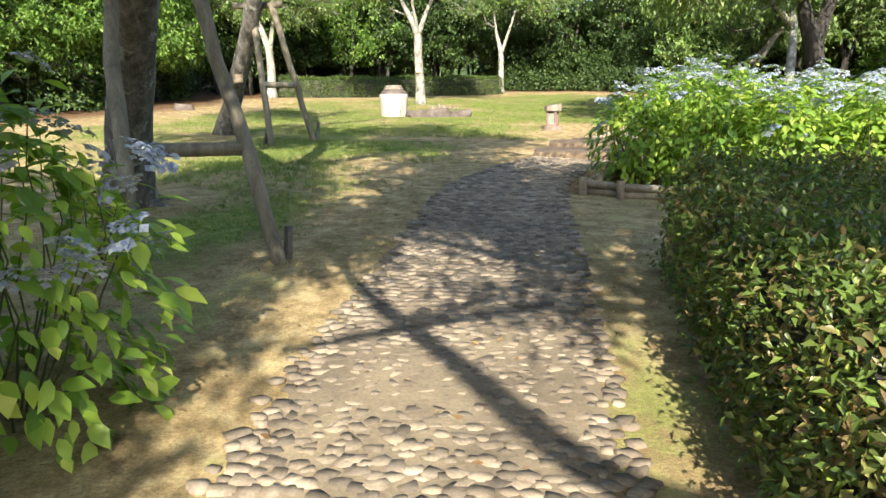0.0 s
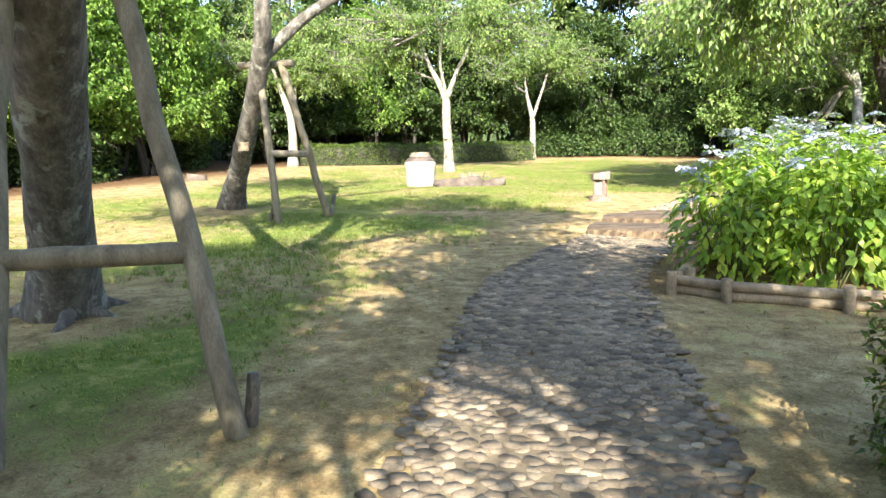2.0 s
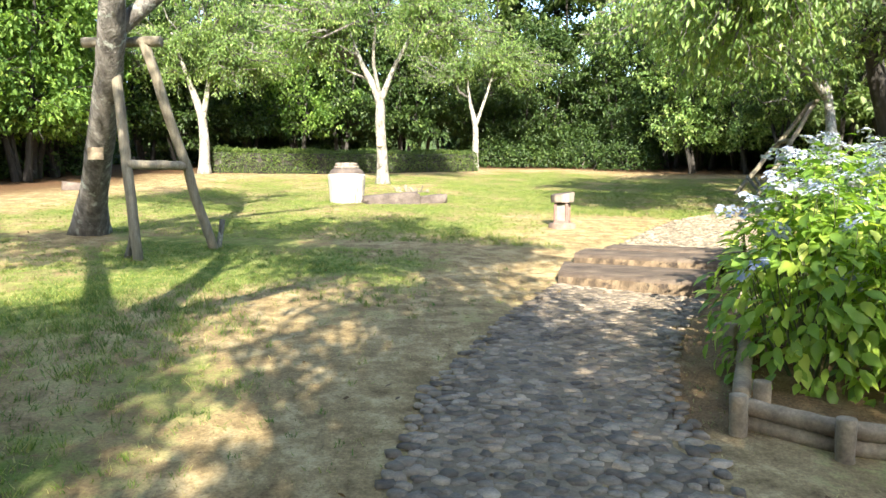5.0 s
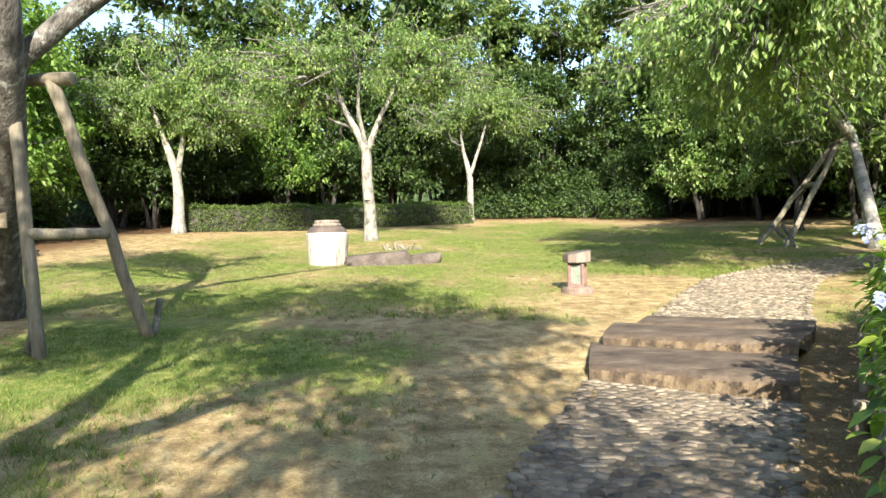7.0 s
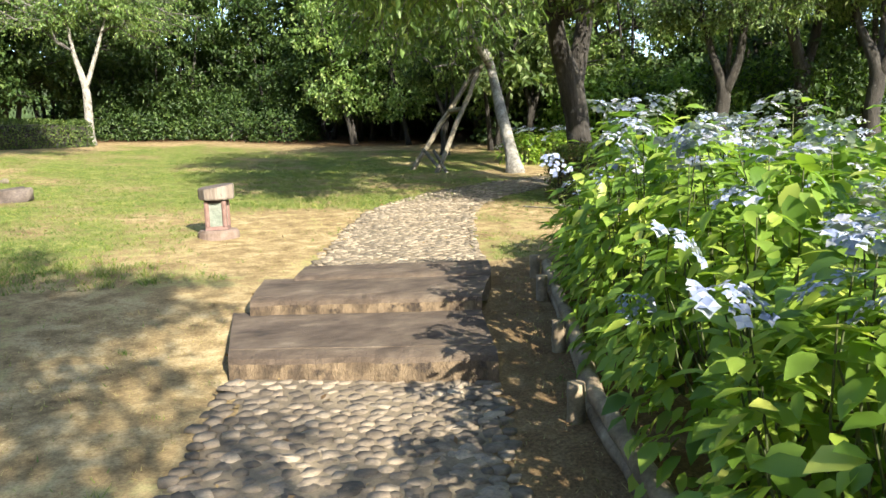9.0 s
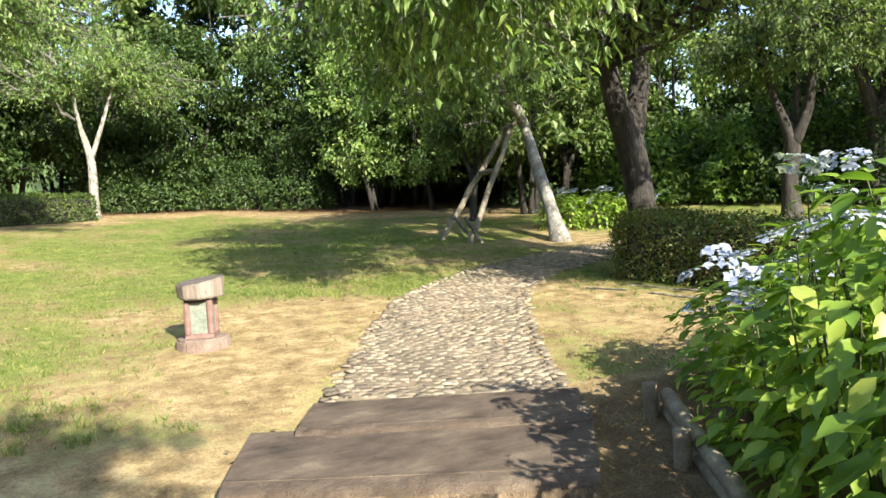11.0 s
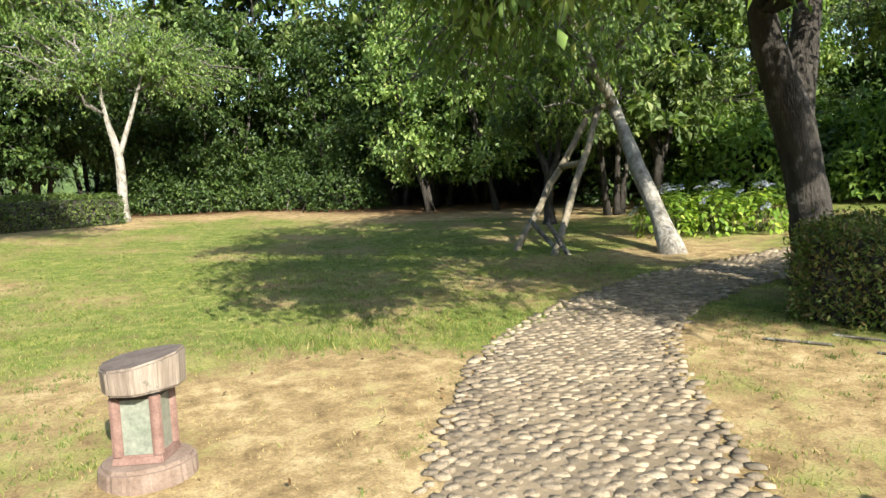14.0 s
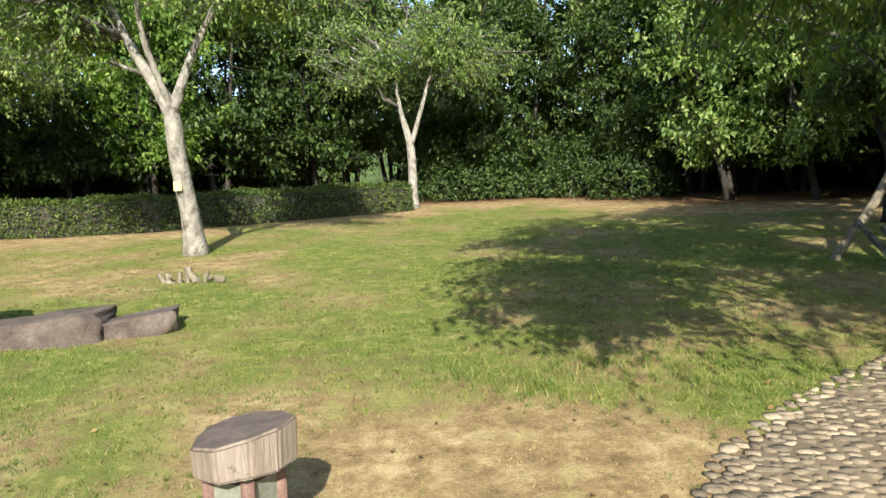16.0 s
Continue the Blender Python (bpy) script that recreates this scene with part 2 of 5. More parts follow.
def ground_material():
    m, t, b = nodes_of("ground")
    a = t.nodes.new("ShaderNodeAttribute")
    a.attribute_name = "cover"
    sep = t.nodes.new("ShaderNodeSeparateColor")
    t.links.new(a.outputs["Color"], sep.inputs["Color"])
    patch = noise_node(t, 0.55, 6, 0.62)
    mid = noise_node(t, 4.2, 6, 0.75)
    fine = noise_node(t, 55, 4, 0.75)
    soil = ramp(t, [(0.3, (0.14, 0.098, 0.052)), (0.5, (0.32, 0.24, 0.125)), (0.66, (0.52, 0.42, 0.245))])
    t.links.new(mid.outputs["Fac"], soil.inputs["Fac"])
    green = ramp(t, [(0.3, (0.065, 0.112, 0.024)), (0.5, (0.145, 0.188, 0.046)), (0.66, (0.31, 0.295, 0.11))])
    t.links.new(mid.outputs["Fac"], green.inputs["Fac"])
    litter = ramp(t, [(0.3, (0.06, 0.035, 0.02)), (0.7, (0.17, 0.10, 0.055))])
    t.links.new(fine.outputs["Fac"], litter.inputs["Fac"])
    # how much grass: the broad cover, broken up by two sizes of patch
    def math_node(op, x, y):
        n = t.nodes.new("ShaderNodeMath")
        n.operation = op
        for k, v in ((0, x), (1, y)):
            if isinstance(v, bpy.types.NodeSocket):
                t.links.new(v, n.inputs[k])
            else:
                n.inputs[k].default_value = v
        return n.outputs[0]
    broken = math_node("ADD", math_node("MULTIPLY", patch.outputs["Fac"], 1.5), math_node("MULTIPLY", mid.outputs["Fac"], 1.3))
    total = math_node("ADD", sep.outputs["Red"], math_node("SUBTRACT", broken, 1.4))
    cut = ramp(t, [(0.36, (0, 0, 0)), (0.66, (1, 1, 1))])
    t.links.new(total, cut.inputs["Fac"])
    col = mixed(t, cut.outputs["Color"], soil.outputs["Color"], green.outputs["Color"])
    col = mixed(t, sep.outputs["Green"], col, litter.outputs["Color"])
    grain = ramp(t, [(0.3, (0.62, 0.62, 0.62)), (0.7, (1.25, 1.22, 1.15))])
    t.links.new(fine.outputs["Fac"], grain.inputs["Fac"])
    col = mixed(t, 1.0, col, grain.outputs["Color"], "MULTIPLY")
    t.links.new(col, b.inputs["Base Color"])
    b.inputs["Roughness"].default_value = 1.0
    b.inputs["Specular IOR Level"].default_value = 0.1
    bp = t.nodes.new("ShaderNodeBump")
    bp.inputs["Strength"].default_value, bp.inputs["Distance"].default_value = 0.6, 0.02
    t.links.new(fine.outputs["Fac"], bp.inputs["Height"])
    t.links.new(bp.outputs["Normal"], b.inputs["Normal"])
    return m


# ---- building helpers ----
def ground_z(x, y):
    x, y = np.clip(x, -16, 18), np.clip(y, -14, 46)
    dip = 0.075 * np.exp(-(((x - 2.1) * 0.44 + (y - 10.9) * 0.9) / 1.5) ** 2 - (((x - 2.1) * 0.9 - (y - 10.9) * 0.44) / 1.9) ** 2)
    return 0.273 - 0.0303 * x + 0.07823 * y - 0.00018 * x * y + 0.00016 * y * y + 0.00318 * np.maximum(x, 0) ** 2 - dip


def gz(x, y):
    return float(ground_z(np.float64(x), np.float64(y)))


def mesh_np(name, V, F, material):
    """A mesh from arrays of vertices and triangles (or quads)."""
    me = bpy.data.meshes.new(name)
    V, F = np.asarray(V, np.float32), np.asarray(F, np.int32)
    me.vertices.add(len(V))
    me.vertices.foreach_set("co", V.ravel())
    k = F.shape[1]
    me.loops.add(F.size)
    me.loops.foreach_set("vertex_index", F.ravel())
    me.polygons.add(len(F))
    me.polygons.foreach_set("loop_start", np.arange(len(F), dtype=np.int32) * k)
    me.update(calc_edges=True)
    me.materials.append(material)
    return me


def smooth(me):
    me.polygons.foreach_set("use_smooth", np.ones(len(me.polygons), bool))
    return me


def put(name, me, parent=None, at=None, label=""):
    ob = new(name, me)
    if parent is not None:
        ob.parent = parent
    if at is not None:
        ob.matrix_basis = at
    if label:
        ob["label"] = label
    return ob


def part(name, bm, material, parent, label="", shade=True):
    me = bpy.data.meshes.new(name)
    bm.to_mesh(me)
    bm.free()
    me.materials.append(material)
    if shade:
        smooth(me)
    return put(name, me, parent, None, label)


def tubes(runs, sides=7, wobble=0.0, seed=1):
    """Tapered tubes along runs of points: [(points, radii), ...] as arrays of vertices and quads."""
    r = np.random.default_rng(seed)
    Vs, Fs, n0 = [], [], 0
    ang = np.arange(sides) * 2 * np.pi / sides
    for pts, rad in runs:
        pts, rad = np.asarray(pts, float), np.asarray(rad, float)
        tan = np.gradient(pts, axis=0)
        tan /= np.linalg.norm(tan, axis=1)[:, None] + 1e-9
        ref = np.where(np.abs(tan[:, 2:3]) > 0.9, np.array([[1.0, 0, 0]]), np.array([[0, 0, 1.0]]))
        ref = np.broadcast_to(ref[len(ref) // 2], tan.shape)
        u = np.cross(tan, ref)
        u /= np.linalg.norm(u, axis=1)[:, None] + 1e-9
        v = np.cross(tan, u)
        rr = rad[:, None] * (1 + wobble * r.standard_normal((len(pts), sides)))
        ring = pts[:, None] + rr[..., None] * (np.cos(ang)[None, :, None] * u[:, None] + np.sin(ang)[None, :, None] * v[:, None])
        Vs.append(ring.reshape(-1, 3))
        i = np.arange(len(pts) - 1)[:, None] * sides
        a = np.arange(sides)[None]
        b = (a + 1) % sides
        Fs.append(np.stack([i + a, i + sides + a, i + sides + b, i + b], -1).reshape(-1, 4) + n0)
        n0 += len(pts) * sides
        first = n0 - len(pts) * sides
        for end, flip in ((0, 1), (len(pts) - 1, -1)):
            if rad[end] > 0.012:
                Vs.append(pts[end][None])
                k = first + end * sides
                q = np.stack([np.full(sides, n0), k + np.arange(sides), k + (np.arange(sides) + 1) % sides], -1)
                q = q[:, [0, 1, 2]] if flip > 0 else q[:, [0, 2, 1]]
                Fs.append(q[:, [0, 1, 2, 2]])
                n0 += 1
    return np.concatenate(Vs), np.concatenate(Fs)


def tube_mesh(name, runs, material, sides=7, wobble=0.0, seed=1):
    V, F = tubes(runs, sides, wobble, seed)
    me = bpy.data.meshes.new(name)
    me.from_pydata(V.tolist(), [], [tuple(dict.fromkeys(f)) for f in F.tolist()])
    me.materials.append(material)
    return smooth(me)


def unit(a):
    return a / (np.linalg.norm(a, axis=-1, keepdims=True) + 1e-9)


def leaves(P, D, N, L, W, rich=False, curl=0.25):
    """Leaves from P along D, facing N, L long and W wide: folded blades of two, or curved ones of ten triangles."""
    D = unit(D)
    S = unit(np.cross(D, N))
    N = np.cross(S, D)
    L, W = L[:, None], W[:, None]
    n = len(P)
    if not rich:
        mid = P + D * L * 0.45
        V = np.stack([P, mid - S * W / 2 + N * W * 0.18, P + D * L - N * L * curl, mid + S * W / 2 + N * W * 0.18], 1)
        T = np.array([[0, 2, 1], [0, 3, 2]])
        k = 4
    else:
        def at(f, side, lift):
            return P + D * L * f + S * W * side + N * (W * lift - L * curl * f * f)
        V = np.stack([at(0, 0, 0), at(0.22, -0.38, 0.1), at(0.25, 0, 0), at(0.22, 0.38, 0.1), at(0.55, -0.5, 0.12), at(0.6, 0, 0), at(0.55, 0.5, 0.12), at(1, 0, 0), at(0.85, -0.2, 0.06), at(0.85, 0.2, 0.06)], 1)
        T = np.array([[0, 2, 1], [0, 3, 2], [1, 2, 4], [2, 5, 4], [2, 3, 6], [2, 6, 5], [4, 5, 8], [5, 7, 8], [5, 6, 9], [5, 9, 7]])
        k = 10
    F = (np.arange(n)[:, None, None] * k + T[None]).reshape(-1, 3)
    return V.reshape(-1, 3), F


def bend(a, b, lift, n, r, jitter=0.06):
    """A limb from a to b that bulges by lift and wavers."""
    s = np.linspace(0, 1, n)[:, None]
    a, b = np.asarray(a, float), np.asarray(b, float)
    d = np.linalg.norm(b - a)
    mid = np.sin(s * np.pi) * np.asarray(lift, float)
    w = r.standard_normal((n, 3)) * d * jitter * np.sin(s * np.pi)
    return a + (b - a) * s + mid + w


def crown_of(starts, blobs, limbs, twigs, per_twig, length, droop, spread, r, limb_r=0.05, wide=0.42, low=None, wood=True):
    """Limbs from the starts into the blobs (centre, radii), with twigs, and leaves along the twigs: (runs, leaf arrays)."""
    runs, P, D = [], [], []
    for k in range(limbs):
        c, rad = blobs[k % len(blobs)]
        while True:
            q = r.uniform(-1, 1, 3)
            if 0.15 < np.linalg.norm(q) < 1:
                break
        q = q / np.linalg.norm(q) * np.linalg.norm(q) ** 0.45
        tip = np.asarray(c) + q * np.asarray(rad)
        start = min(starts, key=lambda s: np.linalg.norm(np.asarray(s) - tip) + r.uniform(0, 1.0))
        d = np.linalg.norm(tip - np.asarray(start))
        line = bend(start, tip, (0, 0, d * 0.12 * (1 - droop)), 7, r)
        runs.append((line, limb_r * min(1, d / 2.5) * (1 - np.linspace(0, 0.85, 7)) + 0.004))
        for j in range(twigs):
            f = r.uniform(0.35, 1.0)
            a = line[min(6, int(f * 6))]
            out = unit(r.standard_normal(3) * np.array([1, 1, 0.6]) + 0.6 * unit(tip - np.asarray(start)))
            tl = spread * r.uniform(0.5, 1.2)
            b = a + out * tl - np.array([0, 0, droop * tl * 0.7])
            tw = bend(a, b, (0, 0, tl * 0.15), 4, r)
            if wood:
                runs.append((tw[[0, 2, 3]], np.linspace(0.008, 0.003, 3)))
            s = r.uniform(0.05, 1, per_twig)[:, None]
            P.append(tw[0] + (tw[3] - tw[0]) * s + r.standard_normal((per_twig, 3)) * spread * 0.1)
            D.append(unit(tw[3] - tw[0])[None] * 0.5 + r.standard_normal((per_twig, 3)) * 0.7 - np.array([[0, 0, droop]]))
    P, D = np.concatenate(P), np.concatenate(D)
    if low is not None:
        keep = P[:, 2] > low
        P, D = P[keep], D[keep]
    n = len(P)
    N = np.array([[0, 0, 1.0]]) + r.standard_normal((n, 3)) * 0.45
    L = length * r.uniform(0.65, 1.25, n)
    return runs, leaves(P, D, N, L, L * wide * r.uniform(0.85, 1.15, n))


def thing(name, x, y, label, category, z=None, group=""):
    ob = new(name)
    ob.matrix_basis = pose(x, y, gz(x, y) if z is None else z)
    return tagged(ob, label, category, group)


def tree(x, y, label, trunks, blobs, limbs, twigs, per_twig, length, leaf, bark, seed, droop=0.3, spread=0.7, limb_r=0.05, flare=1.5, wide=0.42, sides=10, low=None, name="tree", starts=None, wood=True):
    """A tree at (x, y): trunks are runs of (points, radii) above its foot; blobs are parts of the crown."""
    r = np.random.default_rng(seed)
    root = thing(name, x, y, label, "tree")
    runs = []
    for pts, rad in trunks:
        pts, rad = np.asarray(pts, float), np.asarray(rad, float)
        s = np.linspace(0, len(pts) - 1, 4 * len(pts))
        fine = np.stack([np.interp(s, np.arange(len(pts)), pts[:, k]) for k in range(3)], 1)
        for _ in range(2):
            fine[1:-1] = (fine[:-2] + 2 * fine[1:-1] + fine[2:]) / 4
        fr = np.interp(s, np.arange(len(pts)), rad)
        if pts[0][2] < 0.05:
            fr = fr * (1 + (flare - 1) * np.exp(-(fine[:, 2] - fine[0, 2]) / 0.18))
            fine[0, 2] -= 0.12
        runs.append((fine, fr))
    big_v, big_f = tubes(runs, sides, 0.035, seed)
    where = starts or [runs[-1][0][-1], *[q for pts, rad in runs for q in pts[int(len(pts) * 0.7)::3] if q[2] > 1.0]]
    small, (lv, lf) = crown_of(where, blobs, limbs, twigs, per_twig, length, droop, spread, r, limb_r, wide, low, wood)
    sv, sf = tubes(small, 3, 0, seed)
    for part_name, pv, pf, mat in (("trunk", big_v, big_f, bark), ("branchwork", sv, sf, M_BARK if bark is not M_BARK_DARK else bark)):
        me = bpy.data.meshes.new(part_name)
        me.from_pydata(pv.tolist(), [], [tuple(dict.fromkeys(f)) for f in pf.tolist()])
        me.materials.append(mat)
        put(part_name, smooth(me), root)
    crown = put("crown", mesh_np("crown", lv, lf, leaf), root)
    return root


# ---- ground ----
WOOD_LINE = [(-15, -3), (-13, 8), (-11.6, 15.2), (-10.4, 19.3), (-9.9, 22.5), (-10.8, 26), (-7.8, 28.5), (-5.4, 30), (-3.4, 32), (0.4, 36), (5.4, 36.6), (9.2, 30.8), (13.5, 29), (19, 26), (22, 18), (22, 8)]


def near_line(x, y, pts):
    """Signed distance outside the line of the woods, roughly: positive among the trees."""
    best = np.full(np.shape(x), 1e9)
    sign = np.ones(np.shape(x))
    for (ax, ay), (bx, by) in zip(pts[:-1], pts[1:]):
        dx, dy = bx - ax, by - ay
        s = np.clip(((x - ax) * dx + (y - ay) * dy) / (dx * dx + dy * dy), 0, 1)
        d = np.hypot(x - ax - s * dx, y - ay - s * dy)
        side = np.sign(dx * (y - ay) - dy * (x - ax))
        sign = np.where(d < best, side, sign)
        best = np.minimum(best, d)
    return best * sign


def bump(x, y, cx, cy, rx, ry):
    return np.exp(-(((x - cx) / rx) ** 2 + ((y - cy) / ry) ** 2))


def bed_strip(x, y):
    """The bare strip of soil between the path and the logs of the bed, and the bed itself."""
    edge = np.interp(y, [6.9, 7.15, 8.4, 9.6, 10.5, 11.5, 12.6], [2.1, 2.2, 2.72, 3.25, 3.8, 4.35, 4.95])
    return np.clip((x - edge + 0.75) / 0.25, 0, 1) * np.clip((y - 6.7) / 0.3, 0, 1) * np.clip((13.0 - y) / 0.4, 0, 1) * np.clip((7.6 - x) / 0.3, 0, 1)


def grass_cover(x, y):
    g = 0.33 + 0.30 / (1 + np.exp(-(y - 9.0 + 0.25 * x) / 1.3))
    g = g - 0.40 * bump(x, y, 2.8, 15.2, 1.6, 1.7) - 0.30 * bump(x, y, 3.0, 16.8, 1.2, 1.0) - 0.45 * bump(x, y, 1.0, 11.5, 1.6, 2.2)
    g = g - 0.30 * bump(x, y, 6.5, 14.5, 1.5, 1.6) - 0.45 * bump(x, y, -3.0, 5.6, 1.2, 1.0) - 0.4 * bump(x, y, -4.9, 12.7, 0.6, 0.6)
    g = g - 0.4 * bump(x, y, -1.6, 22.8, 1.3, 1.2) - 0.5 * bump(x, y, 9.5, 20.4, 1.4, 1.0) - 0.35 * bump(x, y, 2.7, 4.6, 1.1, 2.0)
    g = g + 0.15 * bump(x, y, -3.0, 9.0, 1.6, 1.2) + 0.25 * bump(x, y, 3.6, 17.6, 1.3, 0.7) + 0.2 * bump(x, y, -2.2, 4.5, 1.0, 1.6)
    g = g + 0.10 * np.sin(1.9 * x + 1.3 * np.sin(0.9 * y)) * np.cos(1.3 * y + 0.8 * np.sin(1.1 * x)) + 0.07 * np.sin(3.7 * x + 2.0 * y) * np.cos(2.9 * y - 1.1 * x)
    g = g - 0.10 * np.sin(0.8 * x + 2.1 * np.sin(0.5 * y + 1)) * np.sin(0.7 * y + 1.5 * np.sin(0.6 * x)) - 0.03
    g = g - 0.8 * bed_strip(x, y) + 0.25 * bump(x, y, -1.2, 10.9, 2.0, 1.1) + 0.2 * bump(x, y, -2.0, 6.4, 1.2, 1.8) - 0.32 * bump(x, y, 0.2, 8.5, 1.5, 1.3)
    out = near_line(x, y, WOOD_LINE)
    g = g - 0.8 / (1 + np.exp(-(out + 2.2) / 0.7))
    return np.clip(g, 0, 1)


def axis(lo, hi, step, far):
    core = np.arange(lo, hi + step / 2, step)
    grow = np.cumsum(step * 1.5 ** np.arange(1, 20))
    grow = grow[grow < far]
    return np.concatenate([lo - grow[::-1], core, hi + grow])


def build_ground():
    xs, ys = axis(-14, 20, 0.25, 900), axis(-8, 42, 0.25, 900)
    X, Y = np.meshgrid(xs, ys)
    r = np.random.default_rng(3)
    Z = ground_z(X, Y) + np.where((np.abs(X) < 20) & (np.abs(Y - 17) < 26), r.standard_normal(X.shape) * 0.006, 0)
    u, v = (X - 2.26) * 0.44 + (Y - 10.5) * 0.9, (X - 2.26) * 0.9 - (Y - 10.5) * 0.44
    Z = Z - 0.16 * ((u > 0.02) & (u < 3.15) & (np.abs(v) < 0.72))
    V = np.stack([X, Y, Z], -1).reshape(-1, 3)
    nx, ny = len(xs), len(ys)
    i = np.arange(ny - 1)[:, None] * nx + np.arange(nx - 1)[None]
    F = np.stack([i, i + 1, i + nx + 1, i + nx], -1).reshape(-1, 4)
    me = smooth(mesh_np("ground", V, F, ground_material()))
    col = me.color_attributes.new("cover", "FLOAT_COLOR", "POINT")
    litter = 1 / (1 + np.exp(-(near_line(V[:, 0], V[:, 1], WOOD_LINE) + 0.6) / 0.35))
    litter = np.maximum(litter, 0.7 * bed_strip(V[:, 0], V[:, 1]))
    rgba = np.stack([grass_cover(V[:, 0], V[:, 1]), litter, litter * 0, litter * 0 + 1], -1)
    col.data.foreach_set("color", rgba.astype(np.float32).ravel())
    tagged(put("ground", me), "lawn of patchy green and dry straw grass over sandy soil", "ground", kind="structure")


build_ground()


# ---- paths and steps ----
LOW_L = np.array([(-0.05, -6), (0.0, 1.8), (0.15, 3.5), (0.19, 5.2), (0.24, 6.5), (0.36, 7.5), (0.82, 8.9), (1.2, 10.0), (1.58, 11.0)])
LOW_R = np.array([(1.72, -6), (1.76, 1.8), (1.8, 3.5), (1.84, 5.2), (1.86, 6.3), (1.9, 7.3), (2.3, 8.7), (2.8, 9.75), (3.08, 10.36)])
UP_L = np.array([(2.68, 13.26), (3.85, 15.4), (4.45, 16.4), (5.2, 17.25), (6.3, 18.1), (8.0, 18.9), (11, 19.4)])
UP_R = np.array([(4.33, 12.55), (4.9, 13.85), (5.85, 15.6), (6.55, 16.5), (7.3, 17.1), (8.5, 17.6), (11, 17.9)])


def strip(name, left, right, n, across, lift, material, label):
    s = np.linspace(0, len(left) - 1, n)
    L = np.stack([np.interp(s, np.arange(len(left)), left[:, k]) for k in range(2)], 1)
    R = np.stack([np.interp(s, np.arange(len(right)), right[:, k]) for k in range(2)], 1)
    f = np.linspace(0, 1, across)[None, :, None]
    Q = L[:, None] * (1 - f) + R[:, None] * f
    Z = ground_z(Q[..., 0], Q[..., 1]) + lift - 0.03 * (np.abs(f[..., 0] - 0.5) > 0.49)
    V = np.concatenate([Q, Z[..., None]], -1).reshape(-1, 3)
    i = np.arange(n - 1)[:, None] * across + np.arange(across - 1)[None]
    F = np.stack([i, i + 1, i + across + 1, i + across], -1).reshape(-1, 4)
    return tagged(put(name, smooth(mesh_np(name, V, F, material))), label, "path", kind="structure")


low_path = strip("path_lower", LOW_L, LOW_R, 120, 9, 0.014, M_MORTAR, "footpath of grey cobbles bedded in sandy mortar")
up_path = strip("path_upper", UP_L, UP_R, 70, 9, 0.014, M_MORTAR, "footpath of pale cobbles bedded in sandy mortar")


def step_block(fl, fr, bl, br, top, label):
    """A step: a tread with a rounded nose, and a riser that goes down into the ground."""
    fl, fr, bl, br = [np.array(q, float) for q in (fl, fr, bl, br)]
    o = np.array([*(fl + fr) / 2, top - 0.13])
    root = tagged(new("path_step"), label, "step", "steps of the path")
    root.matrix_basis = pose(*o)
    n = 40
    r = np.random.default_rng(int(top * 1000))
    wave = r.normal(0, 0.010, n + 1)
    wave = np.convolve(np.pad(wave, 2, "edge"), np.ones(5) / 5, "valid") * 1.8
    chip = np.abs(r.normal(0, 0.004, n + 1))
    for name, prof, mat in (("riser", [(-0.03, -0.36), (-0.02, -0.15), (-0.006, -0.09), (0.004, -0.05)], M_RISER), ("tread", [(0.004, -0.05), (0.02, -0.022), (0.05, -0.008), (0.09, 0.0), (0.125, 0.0), (0.13, -0.011), (0.142, -0.011), (0.147, -0.001), (0.2, -0.004), (0.45, 0.002), (0.7, -0.003), (1.0, 0.0), (1.0, -0.25)], M_STEP)):
        V = []
        for k in range(n + 1):
            f = k / n
            a, b = fl * (1 - f) + fr * f, bl * (1 - f) + br * f
            for s, dz in prof:
                q = a + (b - a) * s
                V.append((q[0] - o[0], q[1] + (wave[k] if s < 0.1 else 0) - o[1], top + 0.012 * (1 - f) + dz - chip[k] * (0.003 < s < 0.1) - o[2]))
        m = len(prof)
        F = [(k * m + j, k * m + j + 1, (k + 1) * m + j + 1, (k + 1) * m + j) for k in range(n) for j in range(m - 1)]
        if name == "tread":
            F += [tuple(range(m)), tuple(n * m + j for j in reversed(range(m)))]
        me = bpy.data.meshes.new(name)
        me.from_pydata(V, [], F)
        me.materials.append(mat)
        put(name, me, root)


STEPS = [
    ((1.62, 11.05), (3.06, 10.28), (1.85, 12.28), (3.60, 11.45), 1.16),
    ((1.95, 12.12), (3.55, 11.32), (2.24, 12.96), (4.07, 12.08), 1.28),
    ((2.45, 12.72), (4.02, 11.98), (2.70, 13.27), (4.33, 12.57), 1.31),
]
for fl, fr, bl, br, top in STEPS:
    step_block(fl, fr, bl, br, top, "broad low step of brown exposed aggregate with worn rounded edge")



